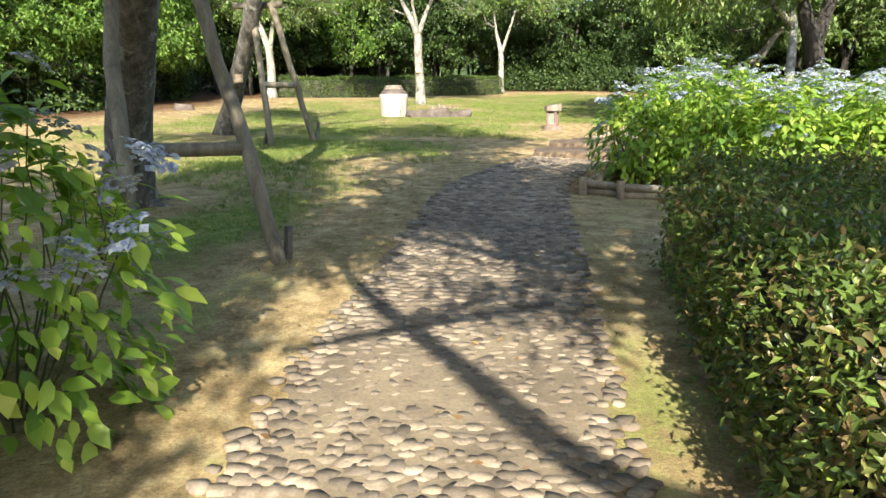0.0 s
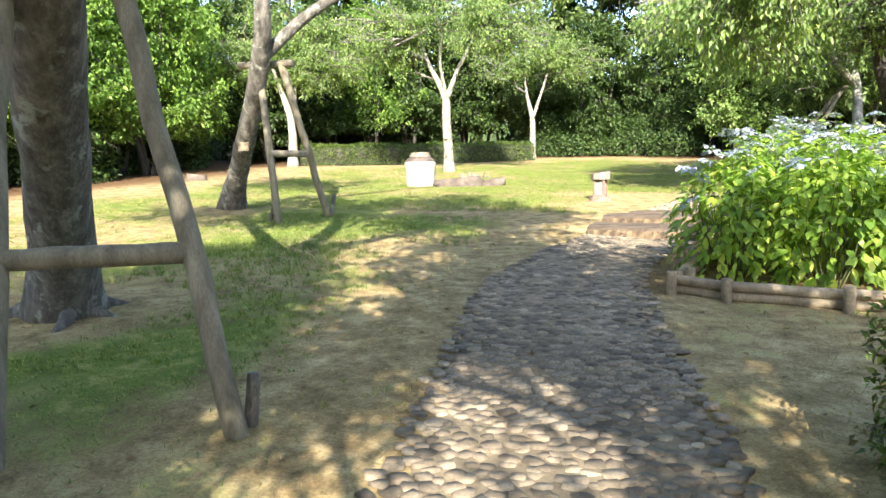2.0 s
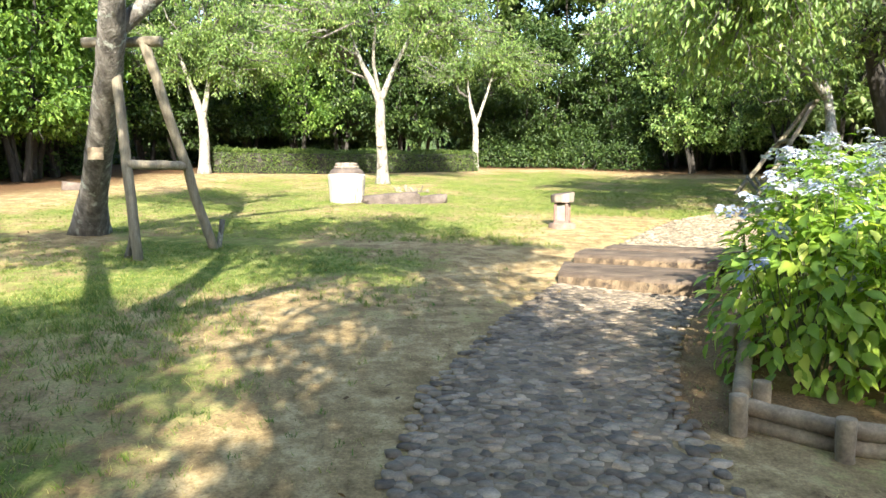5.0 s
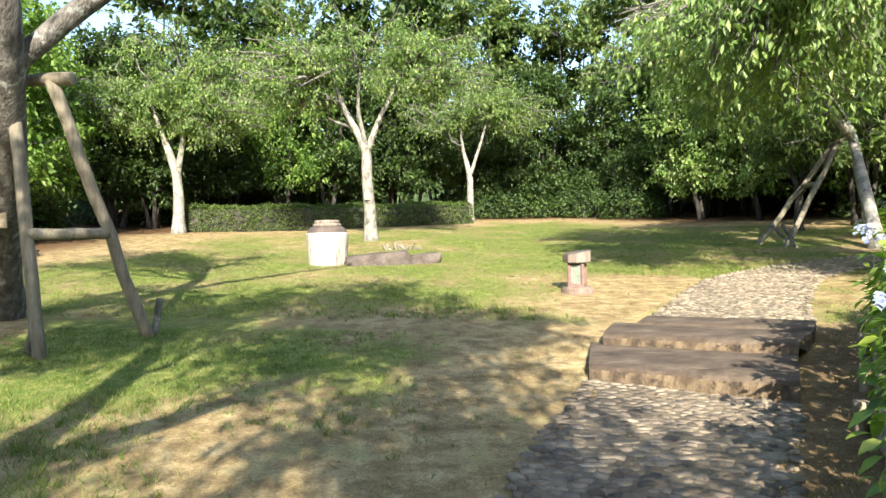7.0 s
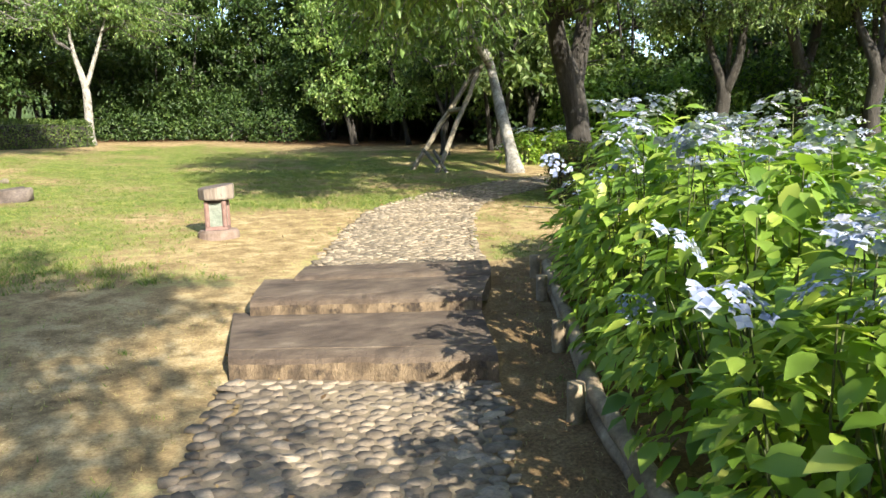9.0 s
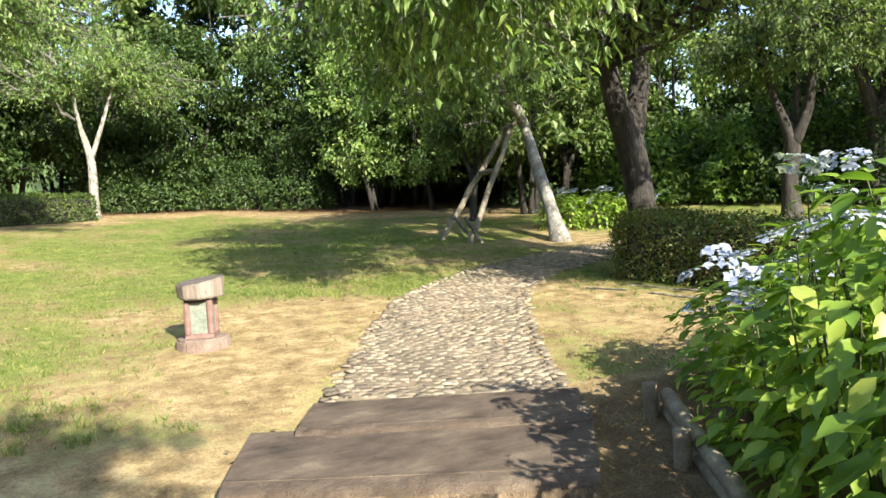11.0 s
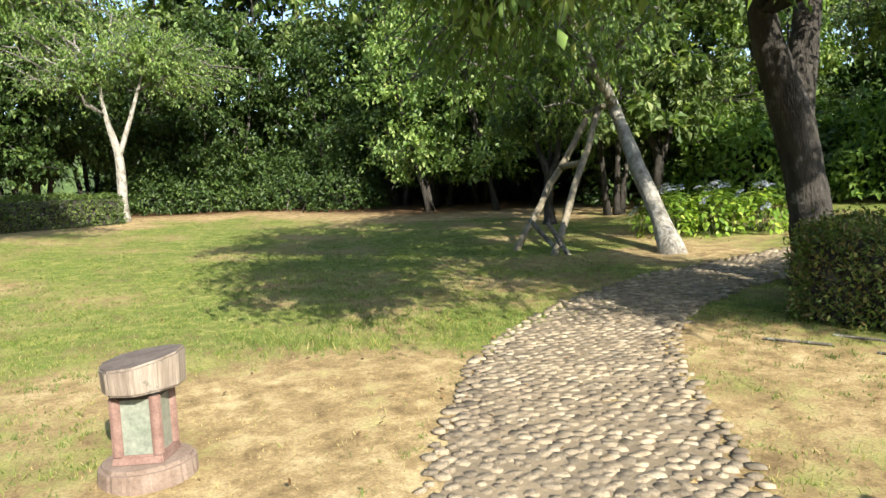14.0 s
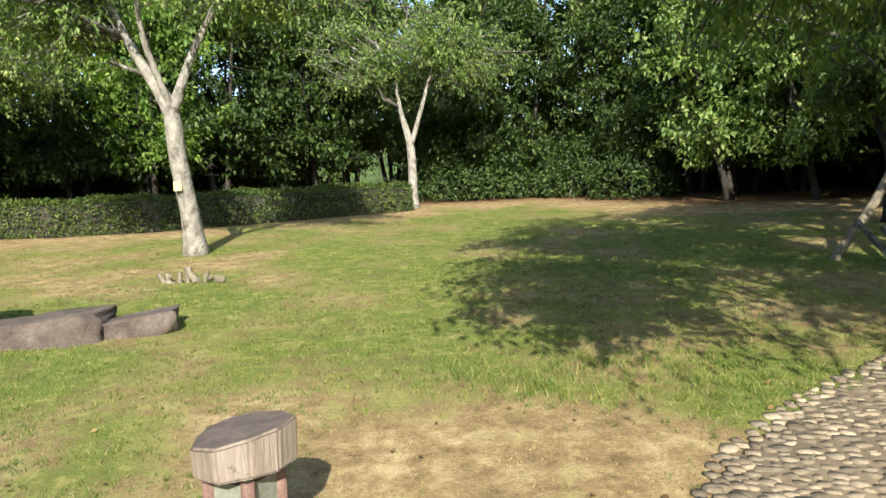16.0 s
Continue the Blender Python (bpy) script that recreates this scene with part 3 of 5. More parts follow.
def hedge_mesh(name, pts, width, height, per_m2, length, leaf, seed, wide=0.45, ragged=0.04):
    """Leaves on the skin of a clipped hedge along a line of points, over a solid dark core added to block light."""
    r = np.random.default_rng(seed)
    pts = np.array(pts, float)
    seg = np.linalg.norm(np.diff(pts, axis=0), axis=1)
    total = seg.sum()
    cum = np.concatenate([[0], np.cumsum(seg)])

    def where(s):
        return np.stack([np.interp(s, cum, pts[:, k]) for k in range(2)], -1)

    n = int(per_m2 * (total * (2 * height + width) + 2 * width * height))
    s = r.uniform(-0.02, 1.02, n) * total
    a = r.uniform(0, 2 * height + width, n)
    side = np.where(a < height, -1.0, np.where(a > height + width, 1.0, (a - height) / width * 2 - 1))
    h = np.where(a < height, a, np.where(a > height + width, 2 * height + width - a, height))
    ends = r.random(n) < width / (total + width)
    which = r.random(n) < 0.5
    s = np.where(ends, np.where(which, 0, total), s)
    side = np.where(ends, r.uniform(-1, 1, n), side)
    h = np.where(ends, r.uniform(0, height, n), h)
    h = np.maximum(h, 0.03)
    round_in = np.clip((h / height - 0.75) / 0.25, 0, 1) ** 2 * 0.13
    side = side * (1 - round_in * (np.abs(side) > 0.9))
    h = h - 0.10 * height * np.clip(np.abs(side) - 0.65, 0, 1) ** 2 * 4 * (h > height * 0.9)
    c = where(np.clip(s, 0, total))
    ahead = unit(where(np.clip(s + 0.1, 0, total)) - where(np.clip(s - 0.1, 0, total)))
    normal = np.stack([-ahead[:, 1], ahead[:, 0]], -1)
    wave = 0.035 * np.sin(s * 2.1 + 1) + 0.025 * np.sin(s * 5.3)
    q = c + normal * (side * width / 2)[:, None] + ahead * np.where(ends, np.where(which, -0.05, 0.05), 0)[:, None]
    z = ground_z(q[:, 0], q[:, 1]) + h + wave * (h > 0.5 * height)
    P = np.concatenate([q, z[:, None]], 1) + r.standard_normal((n, 3)) * ragged
    out = np.concatenate([normal * np.where(h < height * 0.92, side, side * 0.4)[:, None], np.where(h > height * 0.85, 1.0, 0.25)[:, None]], 1)
    D = out * 0.5 + r.standard_normal((n, 3)) * 0.7
    N = out + r.standard_normal((n, 3)) * 0.5 + np.array([[0, 0, 0.4]])
    L = length * r.uniform(0.6, 1.3, n)
    lv, lf = leaves(P, D, N, L, L * wide)
    s = np.linspace(0.06, total - 0.06, max(4, int(total / 0.4)))
    c, ah = where(s), unit(where(np.clip(s + 0.1, 0, total)) - where(np.clip(s - 0.1, 0, total)))
    nn = np.stack([-ah[:, 1], ah[:, 0]], -1)
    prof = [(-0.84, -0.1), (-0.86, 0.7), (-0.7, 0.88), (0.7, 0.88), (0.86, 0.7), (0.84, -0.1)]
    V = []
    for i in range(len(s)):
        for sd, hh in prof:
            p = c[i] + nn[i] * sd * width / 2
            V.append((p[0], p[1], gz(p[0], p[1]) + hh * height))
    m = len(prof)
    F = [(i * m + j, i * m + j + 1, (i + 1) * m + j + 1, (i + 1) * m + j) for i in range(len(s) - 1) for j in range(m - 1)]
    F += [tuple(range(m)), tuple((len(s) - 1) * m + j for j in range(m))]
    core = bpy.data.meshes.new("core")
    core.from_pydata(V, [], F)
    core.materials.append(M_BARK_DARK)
    return mesh_np("foliage", lv, lf, leaf), core


def hedge(x, y, pts, width, height, per_m2, length, leaf, label, seed, wide=0.45, ragged=0.04):
    root = tagged(new("hedge"), label, "hedge")
    root.matrix_basis = pose(x, y, gz(x, y))
    fol, core = hedge_mesh("hedge", pts, width, height, per_m2, length, leaf, seed, wide, ragged)
    inv = pose(-x, -y, -gz(x, y))
    put("foliage", fol, root, inv)
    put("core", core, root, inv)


hedge(3.2, 2, [(3.2, -2.6), (3.35, 1.0), (3.6, 3.5)], 2.3, 0.80, 2800, 0.052, L_AZA, "clipped azalea hedge with green and russet leaves beside the path", 11, 0.5, 0.06)
hedge(8.3, 15, [(8.25, 16.4), (8.75, 14.9), (9.2, 13.4), (9.9, 10.5)], 1.25, 0.78, 2300, 0.05, L_AZA, "clipped azalea hedge with browning leaves on dry lawn", 12, 0.5, 0.05)
hedge(-4, 29.4, [(-9.0, 27.9), (-7.3, 28.0), (-5.3, 28.8), (-3.6, 30.1), (0.4, 33.4)], 1.0, 0.82, 900, 0.07, L_BOX, "long low clipped green hedge in front of dark woods", 13, 0.5, 0.03)



# ---- hydrangeas ----
def floret_head(name, seed, radius, blue):
    """A flat flower head: a ring of open florets round a domed centre of small ones."""
    r = np.random.default_rng(seed)
    P, D, N, L = [], [], [], []
    for k in range(34):
        ring = k < 12
        a = r.uniform(0, 2 * np.pi)
        d = radius * (r.uniform(0.75, 1.05) if ring else math.sqrt(r.random()) * 0.75)
        c = np.array([math.cos(a) * d, math.sin(a) * d, 0.35 * radius * (1 - (d / radius) ** 2) + r.normal(0, 0.006)])
        up = unit(np.array([math.cos(a) * 0.4, math.sin(a) * 0.4, 1.0]) + r.standard_normal(3) * 0.25)
        t0 = unit(np.cross(up, [0.3, 0.5, 0.1]))
        t1 = np.cross(up, t0)
        size = radius * (0.26 if ring else 0.15) * r.uniform(0.8, 1.2)
        for q in range(4):
            w = q * np.pi / 2 + a
            P.append(c), D.append(t0 * math.cos(w) + t1 * math.sin(w)), N.append(up), L.append(size)
    P, D, N, L = np.array(P), np.array(D), np.array(N), np.array(L)
    lv, lf = leaves(P, D, N, L, L * 0.95, curl=0.05)
    return mesh_np(name, lv, lf, L_PETAL_BLUE if blue else L_PETAL)


HEADS = [floret_head("flower_head", 40 + k, 0.078 + 0.012 * k, k % 2 == 1) for k in range(4)]


def hydrangea(x, y, radius, height, n_leaf, n_head, seed, label, leaf_len=0.13, group="hydrangeas in the log-edged bed", blue=False):
    r = np.random.default_rng(seed)
    root = thing("hydrangea_bush", x, y, label, "shrub", group=group)
    runs, P, D, N = [], [], [], []
    tips = []
    for k in range(22):
        a, q = r.uniform(0, 2 * np.pi), math.sqrt(r.random()) * 0.9
        tip = np.array([math.cos(a) * radius * q, math.sin(a) * radius * q, height * (1.04 - 0.38 * q * q) * r.uniform(0.84, 1.1)])
        foot = np.array([tip[0] * 0.25, tip[1] * 0.25, -0.02])
        runs.append((bend(foot, tip, (tip[0] * 0.15, tip[1] * 0.15, 0), 5, r, 0.03), np.linspace(0.008, 0.003, 5)))
        tips.append(tip)
    for k in range(n_leaf):
        a = r.uniform(0, 2 * np.pi)
        up = r.uniform(0.0, 1.0)
        wide_at = min(1.0, 0.80 + 0.5 * up) if up < 0.45 else math.sqrt(max(0, 1 - ((up - 0.45) / 0.57) ** 2))
        shell = r.uniform(0.62, 1.0) ** 0.5 * (1 + 0.16 * math.sin(3 * a + seed) + 0.10 * math.sin(7 * a + 2 * up))
        top = up > 0.85
        rad = radius * wide_at * (math.sqrt(r.random()) if top else shell)
        P.append(np.array([math.cos(a) * rad, math.sin(a) * rad, height * (0.04 + 0.88 * up + 0.05 * math.sin(9 * rad + 2 * a)) * r.uniform(0.92, 1.06)]))
        D.append(np.array([math.cos(a), math.sin(a), -0.75 + 0.6 * up]) + r.standard_normal(3) * 0.4)
        N.append(np.array([math.cos(a) * (1.1 - up), math.sin(a) * (1.1 - up), 0.55 + 0.6 * up]) + r.standard_normal(3) * 0.3)
    for tip in tips:
        for q in range(9):
            a = q * 2.4 + tip[0] * 9
            P.append(tip + np.array([math.cos(a) * 0.05, math.sin(a) * 0.05, 0.06 - 0.045 * q]))
            D.append(np.array([math.cos(a), math.sin(a), 0.15]) + r.standard_normal(3) * 0.2)
            N.append(np.array([-0.3 * math.cos(a), -0.3 * math.sin(a), 1.0]) + r.standard_normal(3) * 0.2)
    n = len(P)
    L = leaf_len * r.uniform(0.6, 1.2, n)
    lv, lf = leaves(np.array(P), np.array(D), np.array(N), L, L * r.uniform(0.48, 0.62, n), rich=True, curl=0.3)
    put("woody_base", tube_mesh("woody_base", runs, M_TWIG, 4), root)
    put("foliage", mesh_np("foliage", lv, lf, L_HYD), root)
    order = sorted(tips, key=lambda q: -q[2])
    for k in range(n_head):
        q = order[k % len(order)]
        tilt = pose(q[0] * 1.08, q[1] * 1.08, q[2] + 0.05, -q[1] / radius * 35 + r.normal(0, 8), q[0] / radius * 35 + r.normal(0, 8), r.uniform(0, 360))
        head = HEADS[2] if blue and k % 2 else HEADS[k % 4]
        put("flower_head", head, root, tilt, "flat head of pale blue and white florets")
    for k in range(9 if blue else 2):
        a, up = r.uniform(-1.1, 0.9) + (0 if blue else 3.1), r.uniform(0.42, 0.85)
        tilt = pose(radius * math.cos(a) * 1.02, radius * math.sin(a) * 1.02, height * up, -38 * math.sin(a), 38 * math.cos(a), r.uniform(0, 360))
        put("flower_head", HEADS[1 + 2 * (k % 2)], root, tilt, "flat head of pale blue and white florets")
    return root


BUSH = "green leafy hydrangea bush with pale blue flower heads, in log-edged bed"
templates = [hydrangea(*q, BUSH, 0.118) for q in (
    (2.92, 7.8, 0.62, 1.25, 950, 12, 61), (3.65, 7.35, 0.68, 1.32, 950, 12, 62), (3.45, 8.65, 0.62, 1.46, 950, 12, 63), (4.25, 8.4, 0.68, 1.42, 950, 12, 64))]
r0 = np.random.default_rng(66)
spots = [(4.5, 7.2), (5.5, 7.2), (6.5, 7.0), (5.1, 8.2), (6.1, 8.1), (7.1, 8.0), (3.9, 9.5), (4.75, 9.3), (5.7, 9.2), (6.7, 9.1), (4.4, 10.4), (5.2, 10.2), (6.1, 10.1), (7.1, 9.9), (4.95, 11.1), (5.65, 11.0), (6.5, 10.8), (5.75, 11.8), (6.45, 11.6), (7.2, 11.4)]
for k, (x, y) in enumerate(spots):
    x, y = x + r0.normal(0, 0.08), y + r0.normal(0, 0.08)
    m = pose(x, y, gz(x, y), 0, 0, r0.uniform(0, 360)) @ Matrix.Diagonal((1, 1, r0.uniform(0.80, 1.10) * (0.82 if y > 11.2 else 1), 1))
    copy_thing(templates[k % 4], m)
for x, y, s in ((-1.08, 1.0, 71), (-1.2, -0.1, 72), (-1.95, 0.9, 73)):
    hydrangea(x, y, 0.70, 1.42, 900, 20, s, "large-leaved green hydrangea bush with blue lacecap flowers beside the path", 0.125, "hydrangeas at the start of the path", True)
bed2 = [hydrangea(10.6, 21.7, 0.55, 0.75, 260, 5, 81, "low green hydrangea bush in a far bed", 0.12, "hydrangeas in the far bed")]
for x, y in ((11.3, 21.3), (12.0, 20.9), (11.1, 22.3), (11.9, 21.9)):
    copy_thing(bed2[0], pose(x, y, gz(x, y), 0, 0, x * 97 % 360))


# ---- log edging of the bed ----
def log(name, a, b, radius, label="", parent=None, material=None, seed=1, sides=12):
    a, b = np.array(a, float), np.array(b, float)
    r = np.random.default_rng(seed)
    pts = bend(a, b, (0, 0, 0), 8, r, 0.004)
    pts = np.concatenate([[pts[0]], [pts[0] + (pts[1] - pts[0]) * 0.02], pts[1:-1], [pts[-1] - (pts[-1] - pts[-2]) * 0.02], [pts[-1]]])
    rad = np.full(len(pts), radius) * (1 + r.normal(0, 0.03, len(pts)))
    rad[0] *= 0.9
    rad[-1] *= 0.9
    return put(name, tube_mesh(name, [(pts, rad)], material or M_LOG, sides, 0.012, seed), parent, None, label)


def edging(pts, group):
    """Logs laid end to end on the ground, with short round posts where they meet."""
    for k, ((ax, ay), (bx, by)) in enumerate(zip(pts[:-1], pts[1:])):
        for z, rad in ((0.035, 0.048), (0.125, 0.05)):
            ob = log("edging_log", (ax, ay, gz(ax, ay) + z), (bx, by, gz(bx, by) + z), rad, seed=int(100 + ax * 7 + ay * 13 + z * 100))
            tagged(ob, "weathered round log edging a planting bed on the soil", "log", group)
    for (x, y), (bx, by) in zip(pts, list(pts[1:]) + [pts[-2]]):
        d = unit(np.array([bx - x, by - y]))
        px, py = x + d[0] * 0.02, y + d[1] * 0.02
        ob = log("edging_post", (px + d[1] * 0.11, py - d[0] * 0.11, gz(px, py) - 0.1), (px + d[1] * 0.11, py - d[0] * 0.11, gz(px, py) + 0.215), 0.048, seed=int(200 + x * 11 + y * 3))
        tagged(ob, "short round wooden post beside edging logs", "post", group)


edging([(2.14, 7.0), (2.52, 6.72), (3.4, 6.45), (4.6, 6.3), (5.9, 6.25), (7.2, 6.3)], "logs of the bed front")
edging([(4.72, 12.15), (4.35, 11.5), (3.8, 10.5), (3.25, 9.6), (2.72, 8.4), (2.2, 7.15)], "logs of the bed side")


# ---- leaning trees with wooden props ----
def prop(x, y, feet, tops, rail_h, label, seed, stakes):
    """Two poles that lean together under a leaning trunk, tied by a bar on top and a rail."""
    root = thing("tree_prop", x, y, label, "tree prop")
    o = np.array([x, y, gz(x, y)])
    ends = []
    for k, (f, t) in enumerate(zip(feet, tops)):
        a = np.array([f[0], f[1], gz(*f) - 0.05]) - o
        b = np.array(t) - o
        log("pole", a, b, 0.062, "", root, M_POLE, seed + k, 10)
        ends.append((a, b))
    (a0, b0), (a1, b1) = ends
    d = unit(b1 - b0)
    log("top_bar", b0 - d * 0.36, b1 + d * 0.22, 0.06, "", root, M_POLE, seed + 3, 10)
    s0, s1 = [(rail_h - a[2]) / (b[2] - a[2]) for a, b in ends]
    log("rail", a0 + (b0 - a0) * s0, a1 + (b1 - a1) * s1, 0.06, "", root, M_POLE, seed + 4, 10)
    for k, (f, t) in enumerate(stakes):
        a = np.array([f[0], f[1], gz(*f) - 0.03]) - o
        log("stake", a, np.array(t) - o, 0.04, "short dark stake", root, M_BARK, seed + 6 + k, 8)


prop(-1.15, 3.3, [(-1.64, 3.07), (-0.67, 3.58)], [(-2.26, 4.18, 3.5), (-1.66, 4.2, 3.5)], 0.93, "weathered wooden pole frame propping a leaning tree trunk", 301,
     [((-2.17, 3.43), (-1.78, 3.22, 1.22)), ((-0.66, 3.70), (-0.64, 3.73, 0.86))])
prop(-3.1, 11.6, [(-3.43, 11.26), (-2.87, 12.25)], [(-3.72, 11.4, 3.92), (-3.33, 11.4, 3.92)], 1.15, "weathered wooden pole frame propping a leaning tree on the lawn", 321,
     [((-3.66, 11.42), (-3.47, 11.28, 1.75)), ((-2.86, 12.35), (-2.80, 12.38, 1.74))])
prop(7.8, 21.6, [(7.7, 22.05), (7.9, 21.1)], [(10.4, 23.66, 4.6), (10.28, 23.14, 4.6)], 1.5, "pale wooden pole frame propping a leaning pale tree", 341,
     [((8.25, 21.5), (8.05, 22.1, 2.5)), ((8.15, 21.0), (8.0, 21.4, 2.45))])

tree(-3.2, 5.7, "leaning tree with thick grey mottled trunk, propped by poles",
     [([(0.12, 0.0, 0.09), (0.36, -0.12, 0.0), (0.6, -0.1, -0.08)], [0.09, 0.06, 0.03]), ([(0.1, -0.12, 0.09), (0.28, -0.36, 0.0), (0.33, -0.6, -0.08)], [0.1, 0.06, 0.03]), ([(-0.1, -0.1, 0.09), (-0.34, -0.25, 0.0), (-0.55, -0.3, -0.08)], [0.1, 0.06, 0.03]), ([(0.1, 0.1, 0.09), (0.34, 0.26, 0.0), (0.5, 0.4, -0.08)], [0.08, 0.05, 0.03]),
      ([(0, 0, 0), (0.5, -0.65, 0.95), (1.1, -1.45, 2.0), (1.55, -2.0, 3.0), (1.8, -2.3, 4.4), (1.6, -2.5, 6.2)], [0.26, 0.23, 0.22, 0.20, 0.15, 0.07]),
      ([(1.5, -1.95, 2.9), (0.7, -1.6, 3.9), (-0.6, -0.8, 5.2)], [0.14, 0.11, 0.05]),
      ([(1.65, -2.1, 3.3), (2.7, -2.2, 4.2), (3.6, -1.8, 5.0)], [0.13, 0.09, 0.04])],
     [((1.6, -2.4, 5.6), (2.6, 1.7, 1.0)), ((4.3, -1.9, 5.6), (2.1, 1.6, 0.9)), ((-0.9, -1.6, 5.3), (1.9, 1.7, 0.9)), ((2.8, -0.6, 5.2), (1.8, 1.2, 0.6)), ((1.5, -0.3, 6.8), (2.4, 1.3, 0.8)), ((4.0, 0.2, 6.6), (1.8, 1.2, 0.7)), ((5.2, -2.2, 6.0), (1.2, 1.0, 0.5))], 140, 8, 22, 0.13, L_CHERRY, M_BARK, 401)
tree(-5.2, 13.25, "leaning cherry tree with grey forked trunk on the lawn",
     [([(0, 0, 0), (0.65, -0.85, 0.95), (1.4, -1.8, 2.0), (1.75, -2.3, 2.7), (1.9, -2.55, 3.6), (1.6, -2.7, 5.0)], [0.23, 0.18, 0.17, 0.15, 0.11, 0.05]),
      ([(1.6, -2.1, 2.45), (2.4, -1.9, 3.2), (3.3, -1.5, 3.8), (4.2, -1.0, 4.2)], [0.11, 0.09, 0.06, 0.03])],
     [((0.9, -2.6, 6.4), (1.9, 1.8, 1.2)), ((-1.2, -1.8, 5.4), (1.7, 1.6, 1.0))], 46, 8, 18, 0.11, L_CHERRY, M_BARK, 402)
tree(9.44, 20.1, "strongly leaning pale-barked cherry tree with drooping leafy branches",
     [([(0, 0, 0), (0.33, 0.78, 0.68), (0.72, 1.75, 1.45), (1.1, 2.7, 2.3), (1.4, 3.5, 3.1), (1.0, 3.9, 4.2), (0.2, 3.6, 5.4)], [0.17, 0.14, 0.15, 0.125, 0.11, 0.08, 0.04]),
      ([(1.2, 3.1, 2.8), (-0.4, 2.0, 4.1), (-2.0, -0.4, 4.6), (-3.4, -2.8, 4.5), (-4.2, -5.6, 4.3)], [0.10, 0.08, 0.05, 0.03, 0.015])],
     [((-1.2, 1.2, 4.3), (2.2, 2.2, 1.1)), ((-3.4, -2.4, 3.9), (1.5, 1.8, 0.8)), ((-3.4, 0.6, 4.2), (1.7, 2.2, 1.0)), ((1.0, 3.2, 4.8), (2.4, 2.2, 1.4)), ((-0.4, -1.6, 4.7), (1.8, 1.7, 0.9)), ((-4.3, -5.4, 3.0), (1.2, 1.3, 0.8)), ((-2.8, -4.0, 3.3), (1.7, 1.6, 0.8)), ((-5.2, -3.6, 3.7), (1.5, 1.4, 0.7)), ((-5.0, -6.6, 3.7), (1.2, 1.2, 0.5)), ((-5.0, -0.4, 4.4), (1.5, 1.7, 1.0)), ((-3.6, 0.8, 5.6), (1.8, 1.8, 1.0)), ((-2.7, 0.9, 3.2), (1.8, 1.6, 0.8)), ((-2.2, 1.6, 4.0), (1.8, 1.6, 0.8))], 240, 8, 18, 0.14, L_CHERRY, M_BARK_PALE, 403, droop=0.8, spread=0.8)
tree(-2.26, 24.75, "cherry tree with pale grey forked trunk on the lawn",
     [([(0, 0, 0), (0.03, -0.25, 0.9), (0.0, -0.5, 1.8), (0.05, -0.68, 2.6), (-0.5, -0.9, 3.6), (-0.9, -1.0, 4.8)], [0.19, 0.165, 0.155, 0.14, 0.07, 0.03]),
      ([(0.05, -0.66, 2.5), (0.45, -0.6, 3.5), (0.95, -0.5, 4.4), (1.3, -0.4, 5.4)], [0.10, 0.07, 0.05, 0.025]),
      ([(0.05, -0.68, 2.55), (-0.1, -1.2, 3.6), (0.1, -1.8, 4.6)], [0.07, 0.05, 0.025])],
     [((-0.3, -0.9, 5.6), (2.8, 2.3, 1.6)), ((1.7, -0.5, 5.0), (1.8, 1.6, 1.2)), ((-2.2, -0.8, 4.9), (1.7, 1.6, 1.1)), ((2.7, -1.0, 4.7), (1.5, 1.5, 1.0)), ((-2.8, -1.2, 4.5), (1.5, 1.4, 0.9))], 120, 8, 20, 0.11, L_CHERRY, M_BARK_PALE, 404, droop=0.55)
tree(0.65, 34.0, "slim forked cherry tree with pale foot beside the hedge",
     [([(0, 0, 0), (0.05, -0.05, 1.0), (0.05, -0.1, 2.0), (-0.25, -0.2, 3.2), (-0.35, -0.2, 4.6)], [0.17, 0.14, 0.125, 0.065, 0.03]),
      ([(0.05, -0.1, 1.95), (0.5, -0.2, 3.2), (0.95, -0.3, 4.6)], [0.09, 0.06, 0.03])],
     [((0.2, -0.3, 5.6), (2.5, 1.9, 1.7)), ((1.4, -0.3, 4.9), (1.5, 1.3, 0.9)), ((-1.8, -0.4, 4.8), (1.6, 1.4, 1.1)), ((2.4, -0.6, 4.5), (1.6, 1.4, 1.0))], 105, 8, 20, 0.115, L_CHERRY, M_BARK_PALE, 405, droop=0.4)
tree(-8.9, 26.9, "forked cherry tree with pale trunk at the edge of the lawn",
     [([(0, 0, 0), (0.05, 0, 1.0), (0.0, 0, 2.0), (-0.5, 0, 3.4), (-1.0, 0, 4.9)], [0.20, 0.17, 0.15, 0.08, 0.035]),
      ([(0.02, 0, 1.9), (0.2, 0.1, 3.0), (0.3, 0.2, 4.6)], [0.11, 0.08, 0.035])],
     [((-0.2, -0.2, 5.0), (2.9, 2.2, 1.9)), ((1.8, -0.3, 4.9), (1.6, 1.5, 1.3)), ((0, -0.2, 3.9), (1.8, 1.5, 0.8)), ((2.2, -0.6, 3.6), (1.5, 1.4, 0.9)), ((-2.4, -0.5, 4.2), (1.6, 1.5, 1.0))], 150, 8, 22, 0.12, L_CHERRY, M_BARK_PALE, 406, droop=0.55)
